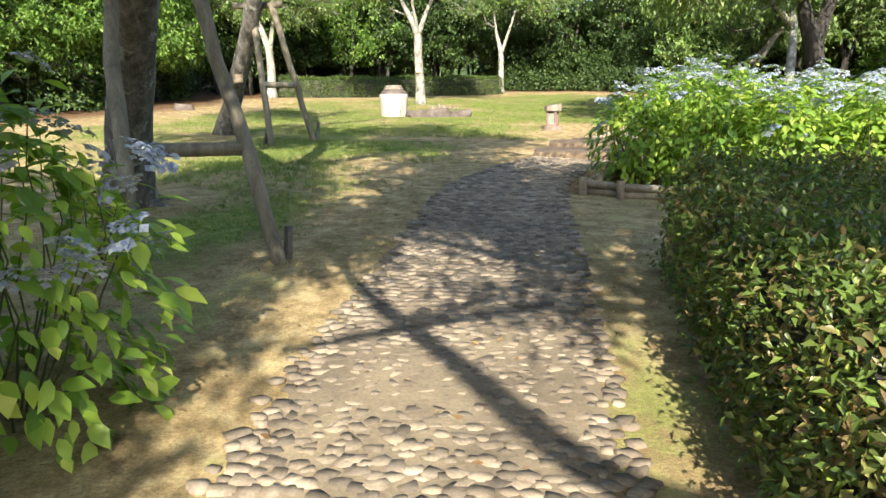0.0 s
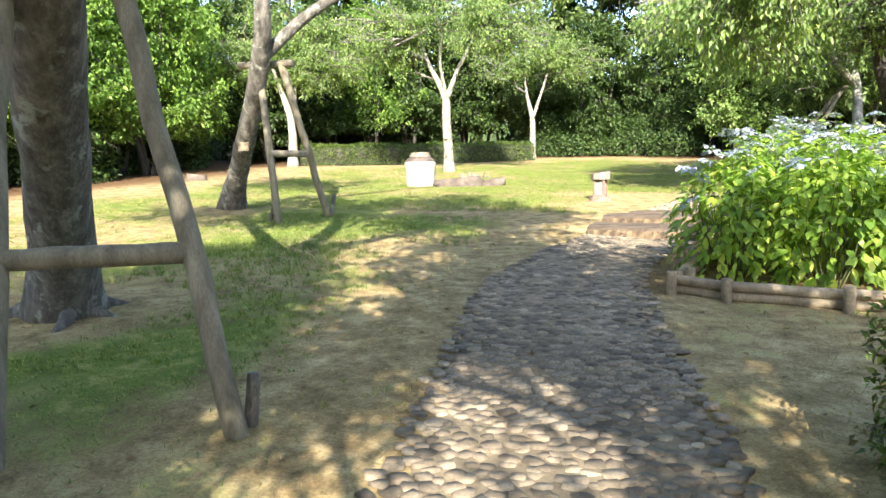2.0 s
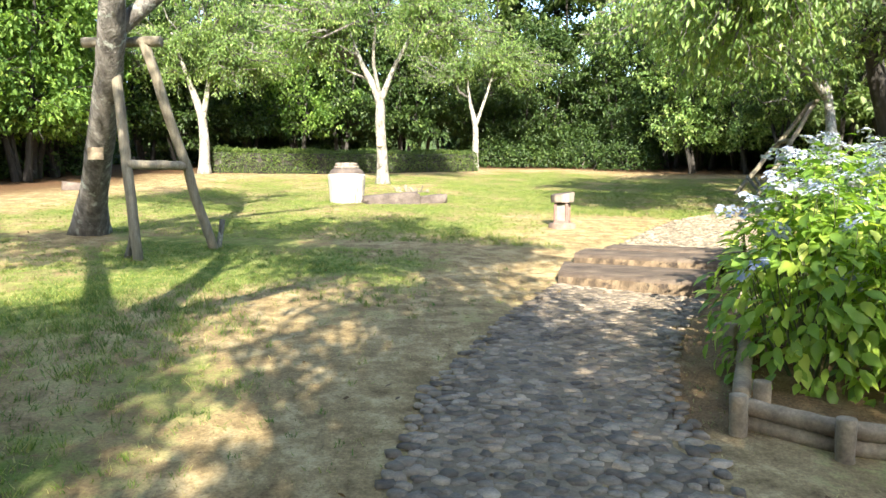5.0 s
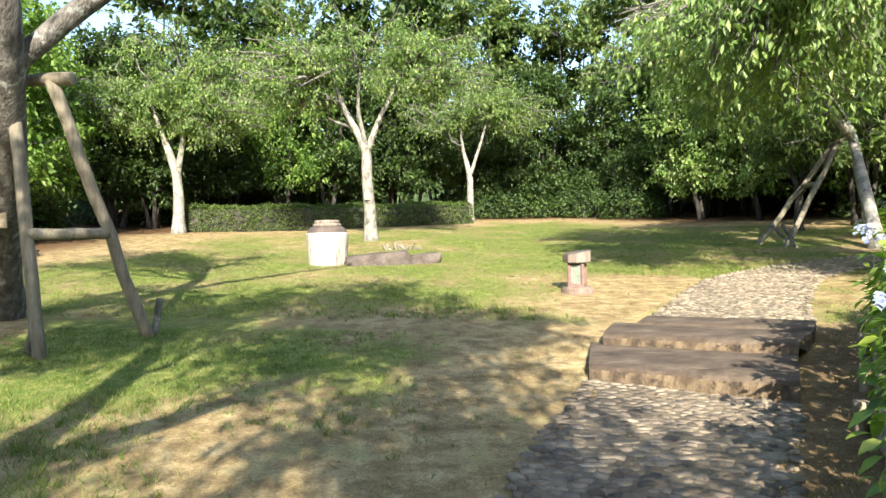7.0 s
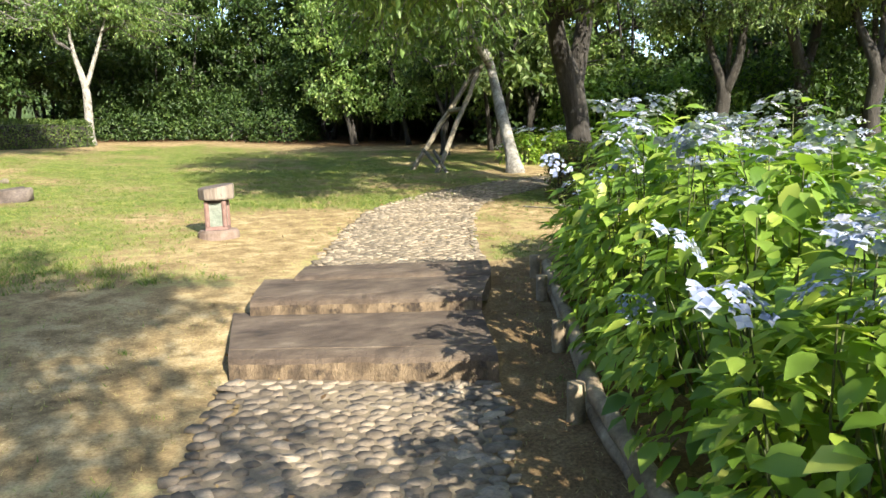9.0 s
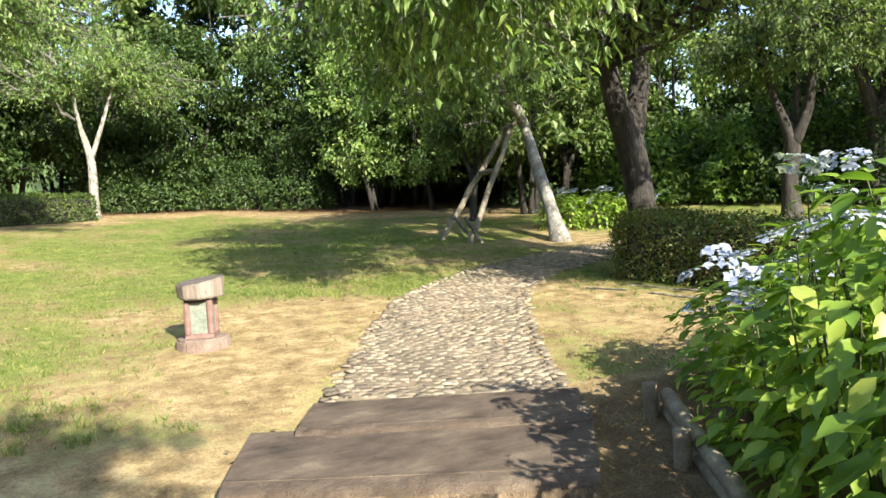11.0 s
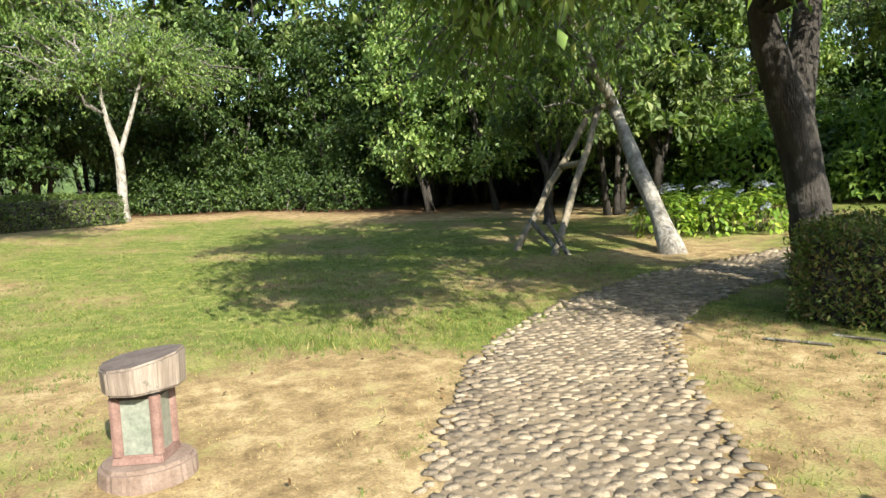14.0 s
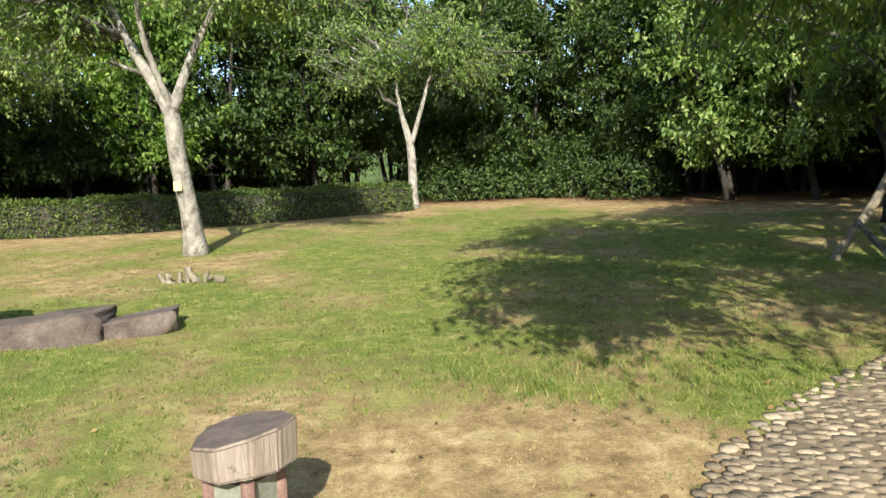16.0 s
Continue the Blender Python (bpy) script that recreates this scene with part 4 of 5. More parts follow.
tree(9.2, 17.3, "large old tree with dark rough forked trunk behind the hedge",
     [([(0, 0, 0), (-0.08, 0.05, 1.0), (-0.22, 0.1, 1.9), (-0.55, 0.2, 3.0), (-0.75, 0.2, 6.0)], [0.27, 0.22, 0.23, 0.15, 0.08]),
      ([(-0.18, 0.1, 1.75), (0.12, 0.2, 2.8), (0.42, 0.3, 4.0), (0.6, 0.3, 6.2)], [0.18, 0.16, 0.13, 0.07])],
     [((-0.6, 0.2, 6.6), (2.4, 2.2, 1.5)), ((1.8, 0.6, 6.4), (2.2, 2.0, 1.5)), ((3.0, -1.2, 4.9), (1.8, 1.6, 0.9)), ((4.2, -2.6, 5.2), (2.0, 1.8, 1.1)), ((-2.0, -4.6, 3.3), (1.4, 1.2, 0.5)), ((-0.5, -3.0, 4.2), (1.8, 1.5, 0.7))], 102, 8, 20, 0.12, L_TALL, M_BARK_DARK, 407, sides=12)


# ---- woods round the lawn ----
def wood_tree(x, y, seed, leaf, bark, height, radius, limbs, per, length, label, low=0.25):
    r = np.random.default_rng(seed)
    trunks = []
    for k in range(3):
        a = r.uniform(0, 2 * np.pi)
        dx, dy = math.cos(a) * radius * 0.5, math.sin(a) * radius * 0.5
        trunks.append(([(dx * 0.15, dy * 0.15, 0), (dx * 0.5, dy * 0.5, height * 0.3), (dx, dy, height * 0.75)], [0.09, 0.065, 0.03]))
    blobs = [((0, 0, height * 0.62), (radius, radius, height * 0.38)), ((0, 0, height * 0.34), (radius * 1.1, radius * 1.1, height * 0.28)), ((0.3, 0, height * 0.85), (radius * 0.75, radius * 0.75, height * 0.2))]
    starts = [np.array(p) * f for pts, _ in trunks for p in pts[1:] for f in (0.8, 1.0)]
    return tree(x, y, label, trunks, blobs, limbs, 6, per, length, leaf, bark, seed, droop=0.35, spread=0.8, limb_r=0.03, sides=6, low=low, starts=starts, wide=0.55, wood=False)


W_LABEL = "dense evergreen tree with dark glossy leaves at the wood's edge"
B_LABEL = "leafy tree with bright green layered foliage at the wood's edge"
T_LABEL = "tall broadleaved tree standing behind the edge of the wood"
U_LABEL = "dark leafy evergreen shrub under the trees of the wood"
dark1 = wood_tree(-11.8, 28.6, 501, L_WOOD, M_BARK_DARK, 6.8, 2.2, 110, 21, 0.17, W_LABEL, 1.1)
dark2 = wood_tree(3.0, 38.4, 502, L_WOOD, M_BARK_DARK, 6.2, 2.3, 110, 21, 0.17, W_LABEL, 0.8)
bright1 = wood_tree(-13.4, 16.6, 503, L_BRIGHT, M_BARK_DARK, 6.4, 2.2, 110, 22, 0.15, B_LABEL, 1.2)
tall1 = wood_tree(-15.5, 25, 504, L_WOOD, M_BARK_DARK, 11.5, 3.2, 110, 11, 0.31, T_LABEL, 1.5)
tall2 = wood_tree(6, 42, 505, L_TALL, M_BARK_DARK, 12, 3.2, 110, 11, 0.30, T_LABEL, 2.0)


def wood_shrub(x, y, seed, height, radius, n, leaf=L_WOOD, label=U_LABEL):
    r = np.random.default_rng(seed)
    root = thing("wood_shrub", x, y, label, "shrub")
    d = unit(r.standard_normal((n, 3)))
    d[:, 2] = np.abs(d[:, 2])
    lump = 1 + 0.16 * np.sin(4 * d[:, 0] + seed) * np.cos(5 * d[:, 1]) + 0.1 * np.sin(9 * d[:, 2] + 3 * d[:, 0])
    P = d * np.array([radius, radius, height]) * (lump * r.uniform(0.72, 1.05, n))[:, None]
    P[:, 2] = np.maximum(P[:, 2], 0.05)
    L = 0.17 * r.uniform(0.6, 1.3, n)
    lv, lf = leaves(P, d * 0.4 + r.standard_normal((n, 3)) * 0.7 - np.array([[0, 0, 0.3]]), d + r.standard_normal((n, 3)) * 0.6 + np.array([[0, 0, 0.6]]), L, L * 0.5)
    put("foliage", mesh_np("foliage", lv, lf, leaf), root)
    runs = []
    for k in range(14):
        q = d[k] * np.array([radius, radius, height]) * 0.8
        runs.append((bend((q[0] * 0.1, q[1] * 0.1, -0.03), q, (0, 0, 0.2), 5, r), np.linspace(0.03, 0.008, 5)))
    put("branchwork", tube_mesh("branchwork", runs, M_BARK_DARK, 4), root)
    return root


under = [wood_shrub(-13.0, 18.5, 511, 2.3, 1.5, 2600), wood_shrub(2.2, 40, 512, 2.0, 1.6, 2600)]
rw = np.random.default_rng(77)
line = np.array(WOOD_LINE, float)
seg = np.linalg.norm(np.diff(line, axis=0), axis=1)
cum = np.concatenate([[0], np.cumsum(seg)])


def along(s, out):
    p = np.array([np.interp(s, cum, line[:, k]) for k in range(2)])
    q = np.array([np.interp(min(s + 0.5, cum[-1]), cum, line[:, k]) for k in range(2)]) - np.array([np.interp(max(s - 0.5, 0), cum, line[:, k]) for k in range(2)])
    q = q / np.linalg.norm(q)
    return p + np.array([-q[1], q[0]]) * out


def spread_copy(ob, x, y, lo, hi):
    copy_thing(ob, pose(x, y, gz(x, y), 0, 0, rw.uniform(0, 360)) @ Matrix.Scale(rw.uniform(lo, hi), 4))


for k, s in enumerate(np.arange(10.0, cum[-1] - 22, 2.4)):
    x, y = along(s + rw.normal(0, 0.3), 1.8 + rw.uniform(0, 0.8))
    pick = bright1 if (x < -7 and y < 27 and rw.random() < 0.85) or (-7 < x < 0.5 and rw.random() < 0.3) else (dark1, dark2)[k % 2]
    spread_copy(pick, x, y, 0.9, 1.15)
for k, s in enumerate(np.arange(9.0, cum[-1] - 14, 3.4)):
    x, y = along(s + rw.normal(0, 0.4), 5.2 + rw.uniform(0, 1.2))
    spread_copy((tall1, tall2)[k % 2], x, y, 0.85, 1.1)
for k, s in enumerate(np.arange(9.0, cum[-1] - 8, 2.0)):
    x, y = along(s + rw.normal(0, 0.4), 5.0 + rw.uniform(-0.4, 0.8))
    spread_copy(under[k % 2], x, y, 0.85, 1.25)
for k, s in enumerate(np.arange(9.0, cum[-1] - 1, 4.6)):
    x, y = along(s + rw.normal(0, 0.4), 7.5 + rw.uniform(-0.4, 0.8))
    spread_copy(under[k % 2], x, y, 1.5, 2.0)
# tall2 up to x 18.5, where its paler leaves stand in for light
for x, y in ((12.2, 25.7), (14.8, 25.2), (20.0, 23.5), (17.5, 27.0), (23.5, 20.5), (13.5, 29.5)):
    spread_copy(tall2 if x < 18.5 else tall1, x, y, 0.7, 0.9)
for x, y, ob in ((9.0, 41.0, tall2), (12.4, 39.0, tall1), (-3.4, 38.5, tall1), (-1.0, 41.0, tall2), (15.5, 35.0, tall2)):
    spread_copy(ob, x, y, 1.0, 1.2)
pale = wood_tree(9.6, 31.2, 506, L_CHERRY, M_BARK_DARK, 6.2, 2.3, 90, 16, 0.16, "pale green leafy tree with drooping twigs at the wood's edge", 1.0)
for x, y in ((11.2, 29.8), (10.6, 33.0), (13.6, 27.6), (17.4, 25.2), (20.4, 22.6), (22.6, 18.6)):
    spread_copy(pale, x, y, 0.85, 1.15)
for x, y in ((-12.2, 23.6), (-12.8, 21.2), (-13.2, 26.0), (-12.6, 18.6)):
    spread_copy(bright1, x, y, 0.8, 1.0)
    spread_copy(under[1], x - 1.2, y + 0.6, 1.0, 1.3)
for x, y in ((1.6, 36.9), (2.8, 37.4), (4.0, 37.6), (5.2, 37.5), (6.2, 36.6), (7.6, 34.6)):
    spread_copy(under[1], x, y, 0.7, 0.95)
for x, y in ((17.8, 21.5), (18.8, 19.0), (14.6, 27.2), (16.5, 24.0)):
    spread_copy(under[0], x, y, 1.0, 1.3)

sunny = wood_shrub(18.6, 20.6, 513, 2.1, 1.7, 4200, L_BRIGHT, "broad yellow-green leafy shrub in a patch of sun among the woods")
for x, y in ((20.6, 22.0), (17.2, 22.8), (21.2, 19.4), (15.4, 24.6), (19.6, 25.0)):
    spread_copy(sunny, x, y, 0.8, 1.2)

# grey forked trees among the woods beyond the hedge: bark darkened for their shade
forked = tree(17.6, 19.0, "grey forked tree, its bark darkened for shade, at the wood's edge",
     [([(0, 0, 0), (-0.05, 0, 1.0), (0.1, 0, 2.0), (-0.35, 0.1, 3.0), (-0.8, 0.2, 4.6)], [0.24, 0.19, 0.19, 0.10, 0.05]),
      ([(0.1, 0, 1.9), (0.5, 0, 2.8), (0.7, -0.1, 4.6)], [0.15, 0.12, 0.05]),
      ([(0.05, 0, 2.0), (0.1, 0.3, 3.2), (0.0, 0.5, 4.8)], [0.09, 0.07, 0.04])],
     [((0, 0, 5.2), (2.4, 2.2, 1.5)), ((1.2, -0.6, 4.6), (1.6, 1.5, 0.9)), ((-1.4, 0.4, 4.5), (1.6, 1.5, 0.9))], 66, 8, 18, 0.14, L_TALL, M_BARK_DARK, 604, droop=0.5)
for x, y, k in ((14.6, 18.9, 0.85), (13.4, 25.4, 0.65), (10.2, 25.2, 0.55), (19.6, 18.4, 1.0), (17.8, 17.2, 0.95)):
    copy_thing(forked, pose(x, y, gz(x, y), 0, 0, 285 + x * 77 % 40) @ Matrix.Scale(k, 4))

# trees behind the start, whose shade falls on the path
S_LABEL = "spreading leafy tree that shades the start of the path"
tree(5.0, -4.4, S_LABEL, [([(0, 0, 0), (-0.1, 0.3, 1.5), (-0.3, 0.9, 3.0), (-1.0, 1.6, 4.0), (-1.9, 2.2, 4.8)], [0.22, 0.18, 0.16, 0.1, 0.04]), ([(-0.3, 0.9, 2.9), (-2.0, 1.6, 4.2), (-4.2, 2.2, 5.0)], [0.12, 0.09, 0.04]),
      ([(-0.2, 0.6, 2.4), (-1.4, -0.5, 3.6), (-2.6, -1.6, 4.45), (-3.3, -0.55, 4.65), (-4.1, 0.6, 4.75), (-4.6, 1.8, 4.9)], [0.13, 0.11, 0.09, 0.075, 0.06, 0.03]), ([(-0.3, 0.9, 2.9), (-1.4, 1.0, 4.1), (-2.5, 0.75, 4.6), (-3.5, 0.1, 4.62), (-4.3, -0.4, 4.6)], [0.09, 0.075, 0.06, 0.05, 0.03])],
     [((-2.5, 6.3, 5.4), (1.2, 0.8, 0.3)), ((-1.6, 2.2, 4.7), (1.9, 1.9, 0.7)), ((-0.9, 0.2, 4.9), (1.0, 0.9, 0.4)), ((-4.2, 2.3, 4.9), (1.9, 1.9, 0.7)), ((-2.9, 3.6, 5.1), (2.2, 1.2, 0.5)), ((-1.6, 4.2, 4.8), (1.7, 1.2, 0.5)), ((-1.1, 6.7, 5.0), (1.2, 0.8, 0.35)), ((-2.7, 5.7, 5.4), (1.2, 0.9, 0.4)), ((-4.2, 7.1, 5.5), (1.2, 0.9, 0.35)), ((-3.9, 8.2, 5.6), (1.2, 0.8, 0.35))], 185, 8, 20, 0.13, L_CHERRY, M_BARK, 601)
tree(-5.4, -4.0, S_LABEL, [([(0, 0, 0), (0.1, 0.3, 1.5), (0.5, 0.8, 3.0), (1.2, 1.4, 4.0), (2.2, 2.0, 4.8)], [0.22, 0.18, 0.16, 0.1, 0.04]), ([(0.5, 0.8, 2.9), (1.8, 1.2, 4.2), (3.4, 1.8, 5.0)], [0.12, 0.09, 0.04])],
     [((3.3, 2.1, 4.9), (1.9, 1.9, 0.7)), ((0.8, 2.2, 4.7), (1.8, 1.9, 0.7)), ((2.4, 3.6, 5.1), (2.3, 1.2, 0.5)), ((4.2, 5.3, 5.4), (1.3, 0.8, 0.3)), ((2.0, 4.8, 5.3), (2.7, 1.3, 0.5)), ((4.0, -1.4, 4.8), (1.3, 0.9, 0.4)), ((3.2, 0.2, 4.9), (2.0, 1.0, 0.5)), ((4.8, -0.2, 5.0), (1.5, 0.9, 0.4)), ((3.0, -1.2, 4.9), (1.6, 1.0, 0.4)), ((5.7, 0.9, 5.0), (1.2, 0.8, 0.3)), ((1.4, -0.6, 4.8), (1.6, 1.2, 0.5)), ((2.6, 1.6, 5.2), (2.4, 1.3, 0.5)), ((3.0, 2.8, 5.0), (2.0, 1.0, 0.5)), ((4.8, 2.9, 5.1), (1.7, 1.2, 0.5)), ((4.2, 3.4, 5.2), (1.6, 1.0, 0.4)), ((4.9, -1.6, 5.0), (1.2, 1.0, 0.4)), ((4.7, -2.7, 5.3), (1.6, 1.0, 0.4)), ((3.5, -2.2, 5.2), (1.4, 1.0, 0.4)), ((5.0, -3.7, 4.9), (1.3, 0.9, 0.5)), ((4.4, -4.5, 4.8), (1.5, 0.9, 0.5)), ((5.1, -4.2, 4.7), (1.2, 0.9, 0.5)), ((4.6, -3.3, 4.8), (1.3, 0.9, 0.5))], 535, 8, 20, 0.13, L_CHERRY, M_BARK, 602)


# unseen tree, added only to throw shade on the hedge and large trunk
tree(12.6, 7.0, "unseen spreading leafy tree added to shade the upper path's hedge", [([(0, 0, 0), (-0.1, 0.2, 1.5), (-0.5, 0.6, 3.0), (-1.6, 1.3, 4.2), (-3.0, 2.4, 4.9)], [0.22, 0.18, 0.16, 0.1, 0.04]), ([(-0.5, 0.6, 2.9), (-2.2, 2.2, 4.4), (-4.2, 3.4, 5.0)], [0.12, 0.09, 0.04])],
     [((-3.4, 2.6, 4.9), (1.2, 1.3, 0.5)), ((-4.6, 3.6, 5.0), (1.2, 0.9, 0.4)), ((-2.4, 3.6, 5.2), (1.4, 1.1, 0.5)), ((-1.6, 1.6, 4.8), (1.4, 1.3, 0.6)), ((-3.2, 4.8, 5.7), (1.4, 1.1, 0.6)), ((-4.0, 5.6, 5.4), (1.2, 1.0, 0.5))], 120, 8, 20, 0.13, L_CHERRY, M_BARK, 603)

# ---- far woods beyond the place ----
def far_woods():
    a = np.linspace(0, 2 * np.pi, 97)
    r = np.random.default_rng(8)
    top = 9 + 2.5 * np.abs(np.sin(a * 13)) + r.uniform(0, 1.5, 97)
    top[-1] = top[0]
    V = np.concatenate([np.stack([70 * np.cos(a), 15 + 70 * np.sin(a), np.full(97, -8.0)], 1), np.stack([73 * np.cos(a), 15 + 73 * np.sin(a), top + 2], 1)])
    i = np.arange(96)
    F = np.stack([i, i + 1, i + 98, i + 97], 1)
    m = rough_surface("far_foliage", [(0.3, (0.0204, 0.0374, 0.0136)), (0.55, (0.0595, 0.102, 0.0306)), (0.75, (0.128, 0.196, 0.0595))], 0.8, 3.0, 0.95, 0.5, 0.3)
    tagged(put("backdrop", mesh_np("backdrop", V, F, m)), "dark green mass of distant woods", "woods", kind="structure")


far_woods()


# ---- things on the lawn ----
def lathe(profile, sides=40, wob=0.0, seed=1, fluted=-9.0):
    r = np.random.default_rng(seed)
    bm = bmesh.new()
    rings = []
    for rad, z in profile:
        rings.append([bm.verts.new((rad * math.cos(2 * math.pi * k / sides) * (1 + wob * r.normal()), rad * math.sin(2 * math.pi * k / sides) * (1 + wob * r.normal()), z)) for k in range(sides)])
    for a, b in zip(rings[:-1], rings[1:]):
        for k in range(sides):
            bm.faces.new((a[k], a[(k + 1) % sides], b[(k + 1) % sides], b[k]))
    for ring, (rad, z) in zip(rings, profile):
        for k in range(0, sides if -0.1 < z < fluted else 0, 3):
            ring[k].co.x, ring[k].co.y = ring[k].co.x * 0.965, ring[k].co.y * 0.965
    bm.faces.new(rings[-1])
    bm.faces.new(list(reversed(rings[0])))
    return bm


jar = thing("stone_jar", -2.3, 18.85, "large white ribbed jar with brown shoulder and stone lid", "jar")
part("body", lathe([(0.385, -0.05), (0.39, 0.02), (0.41, 0.3), (0.425, 0.50), (0.43, 0.52), (0.425, 0.535), (0.432, 0.56), (0.427, 0.575), (0.434, 0.60), (0.43, 0.62), (0.41, 0.645)], 72, 0.0, 1, 0.49), M_JAR, jar)
part("shoulder", lathe([(0.412, 0.64), (0.408, 0.66), (0.36, 0.735), (0.31, 0.765), (0.29, 0.775)]), M_JAR_TOP, jar, "brown shoulder band")
part("neck", lathe([(0.285, 0.77), (0.295, 0.79), (0.29, 0.82), (0.265, 0.835)]), M_CAP, jar)
part("lid", lathe([(0.25, 0.83), (0.258, 0.85), (0.255, 0.885), (0.235, 0.90), (0.06, 0.907)]), M_CAP, jar, "weathered grey stone lid")


def boulder(sx, sy, sz, seed):
    """A low stone: a squared-off ball, broken by two sizes of unevenness."""
    bm = bmesh.new()
    bmesh.ops.create_icosphere(bm, subdivisions=4, radius=1.0)
    for v in bm.verts:
        c = Vector([math.copysign(abs(q) ** 0.42, q) for q in v.co]) * 0.5
        n = noise.noise(c * 2.0 + Vector((seed, seed * 2, 0)))
        n2 = noise.noise(c * 7 + Vector((seed, 0, seed)))
        c *= 1 + 0.24 * n + 0.10 * n2
        c.z = min(c.z, 0.37 + 0.06 * n2)
        v.co = Vector((c.x * sx, c.y * sy, c.z * sz * (1 + 0.55 * c.x)))
    return bm


for x, y, sx, sy, sz, turn, s in ((-1.30, 19.1, 1.35, 0.95, 0.46, 14, 3), (-0.42, 19.35, 0.72, 0.6, 0.36, 22, 8)):
    slab = thing("flat_stone", x, y, "low flat brown stone slab lying in the lawn beside the jar", "stone", gz(x, y) + 0.03, "flat stones beside the jar")
    me = bpy.data.meshes.new("slab")
    bm = boulder(sx, sy, sz, s)
    bm.to_mesh(me)
    bm.free()
    me.materials.append(M_SLAB)
    slab.rotation_euler[2] = radians(turn)
    put("slab", smooth(me), slab)
for x, y, s in ((-9.4, 19.9, 5),):
    me = bpy.data.meshes.new("rock")
    bm = boulder(0.6, 0.45, 0.34, s)
    bm.to_mesh(me)
    bm.free()
    me.materials.append(M_SLAB)
    tagged(put("rock", smooth(me), None, pose(x, y, gz(x, y) + 0.05, 0, 0, s * 40)), "low rough brown rock at the edge of the lawn", "rock")

stump = thing("tree_stump", -1.15, 22.1, "small splintered pale tree stump on bare soil", "stump")
rs = np.random.default_rng(9)
for k in range(20):
    a, d = rs.uniform(0, 6.28), 0.28 * math.sqrt(rs.random())
    lean = rs.normal(0, 0.09, 2)
    log("splinter", (math.cos(a) * d * 1.5, math.sin(a) * d, -0.05), (math.cos(a) * d * 1.6 + lean[0], math.sin(a) * d + lean[1], 0.02 + 0.17 * rs.random() ** 2), 0.018 + 0.035 * rs.random(), "", stump, M_POLE, 900 + k, 6)



def prism(radius, z0, z1, sides=6, turn=0.0, r1=None, bevel=0.008):
    bm = bmesh.new()
    r1 = r1 or radius
    lo = [bm.verts.new((radius * math.cos(turn + 2 * math.pi * k / sides), radius * math.sin(turn + 2 * math.pi * k / sides), z0)) for k in range(sides)]
    hi = [bm.verts.new((r1 * math.cos(turn + 2 * math.pi * k / sides), r1 * math.sin(turn + 2 * math.pi * k / sides), z1)) for k in range(sides)]
    for k in range(sides):
        bm.faces.new((lo[k], lo[(k + 1) % sides], hi[(k + 1) % sides], hi[k]))
    bm.faces.new(hi)
    bm.faces.new(list(reversed(lo)))
    if bevel:
        bmesh.ops.bevel(bm, geom=list(bm.edges), offset=bevel, segments=2, affect="EDGES")
    return bm


lamp = thing("garden_lamp", 2.21, 15.36, "low concrete garden lamp post with log-like slanted cap and frosted panels", "lamp")
T0 = radians(-64)
part("plinth", prism(0.25, -0.06, 0.09, 16, 0, 0.24, 0.02), M_PLINTH, lamp, "round brown plinth", False)
part("foot", prism(0.185, 0.085, 0.135, 4, T0, 0.172, 0.008), M_PINK, lamp, "", False)
for k in range(4):
    a = T0 + math.pi / 2 * k
    bm = prism(0.03, 0.13, 0.43, 8, a, None, 0.004)
    bmesh.ops.translate(bm, verts=bm.verts, vec=(0.142 * math.cos(a), 0.142 * math.sin(a), 0))
    part("post", bm, M_PINK, lamp, "pink concrete post", False)
    b = a + math.pi / 4
    bm = bmesh.new()
    bmesh.ops.create_cube(bm, size=1.0)
    bmesh.ops.scale(bm, verts=bm.verts, vec=(0.012, 0.165, 0.29))
    bmesh.ops.rotate(bm, verts=bm.verts, cent=(0, 0, 0), matrix=Matrix.Rotation(b, 3, "Z"))
    bmesh.ops.translate(bm, verts=bm.verts, vec=(0.098 * math.cos(b), 0.098 * math.sin(b), 0.275))
    part("panel", bm, M_PANEL, lamp, "pale green frosted panel", False)
# the cap's shade is put into the neck's near-black colour
part("neck", prism(0.165, 0.415, 0.455, 4, T0, 0.17, 0.006), M_NECK_SHADE, lamp, "neck ring coloured dark for the shade under the cap", False)
bm = prism(0.205, 0.45, 0.61, 10, 0.2, 0.212, 0.012)
for v in bm.verts:
    a = math.atan2(v.co.y, v.co.x)
    k = 1 + 0.05 * math.sin(3 * a + 1) + 0.03 * math.sin(7 * a)
    v.co.x, v.co.y = v.co.x * k, v.co.y * k
    if v.co.z > 0.53:
        v.co.z += 0.14 * v.co.x + 0.05 * v.co.y
cap = part("cap", bm, M_CAP, lamp, "grey log-like concrete cap", False)
cap.data.materials.append(M_CAP_TOP)
for p in cap.data.polygons:
    if p.normal.z > 0.7 and p.center.z > 0.5:
        p.material_index = 1


# plates nailed to trunks, sticks and saplings
def plate(x, y, z, w, h, turn, label, material):
    bm = bmesh.new()
    bmesh.ops.create_cube(bm, size=1.0)
    bmesh.ops.scale(bm, verts=bm.verts, vec=(w, 0.02, h))
    bmesh.ops.bevel(bm, geom=list(bm.edges), offset=0.004, segments=1, affect="EDGES")
    ob = part("trunk_plate", bm, material, None, "", False)
    ob.matrix_basis = pose(x, y, z, 0, 0, turn)
    tagged(ob, label, "plate")


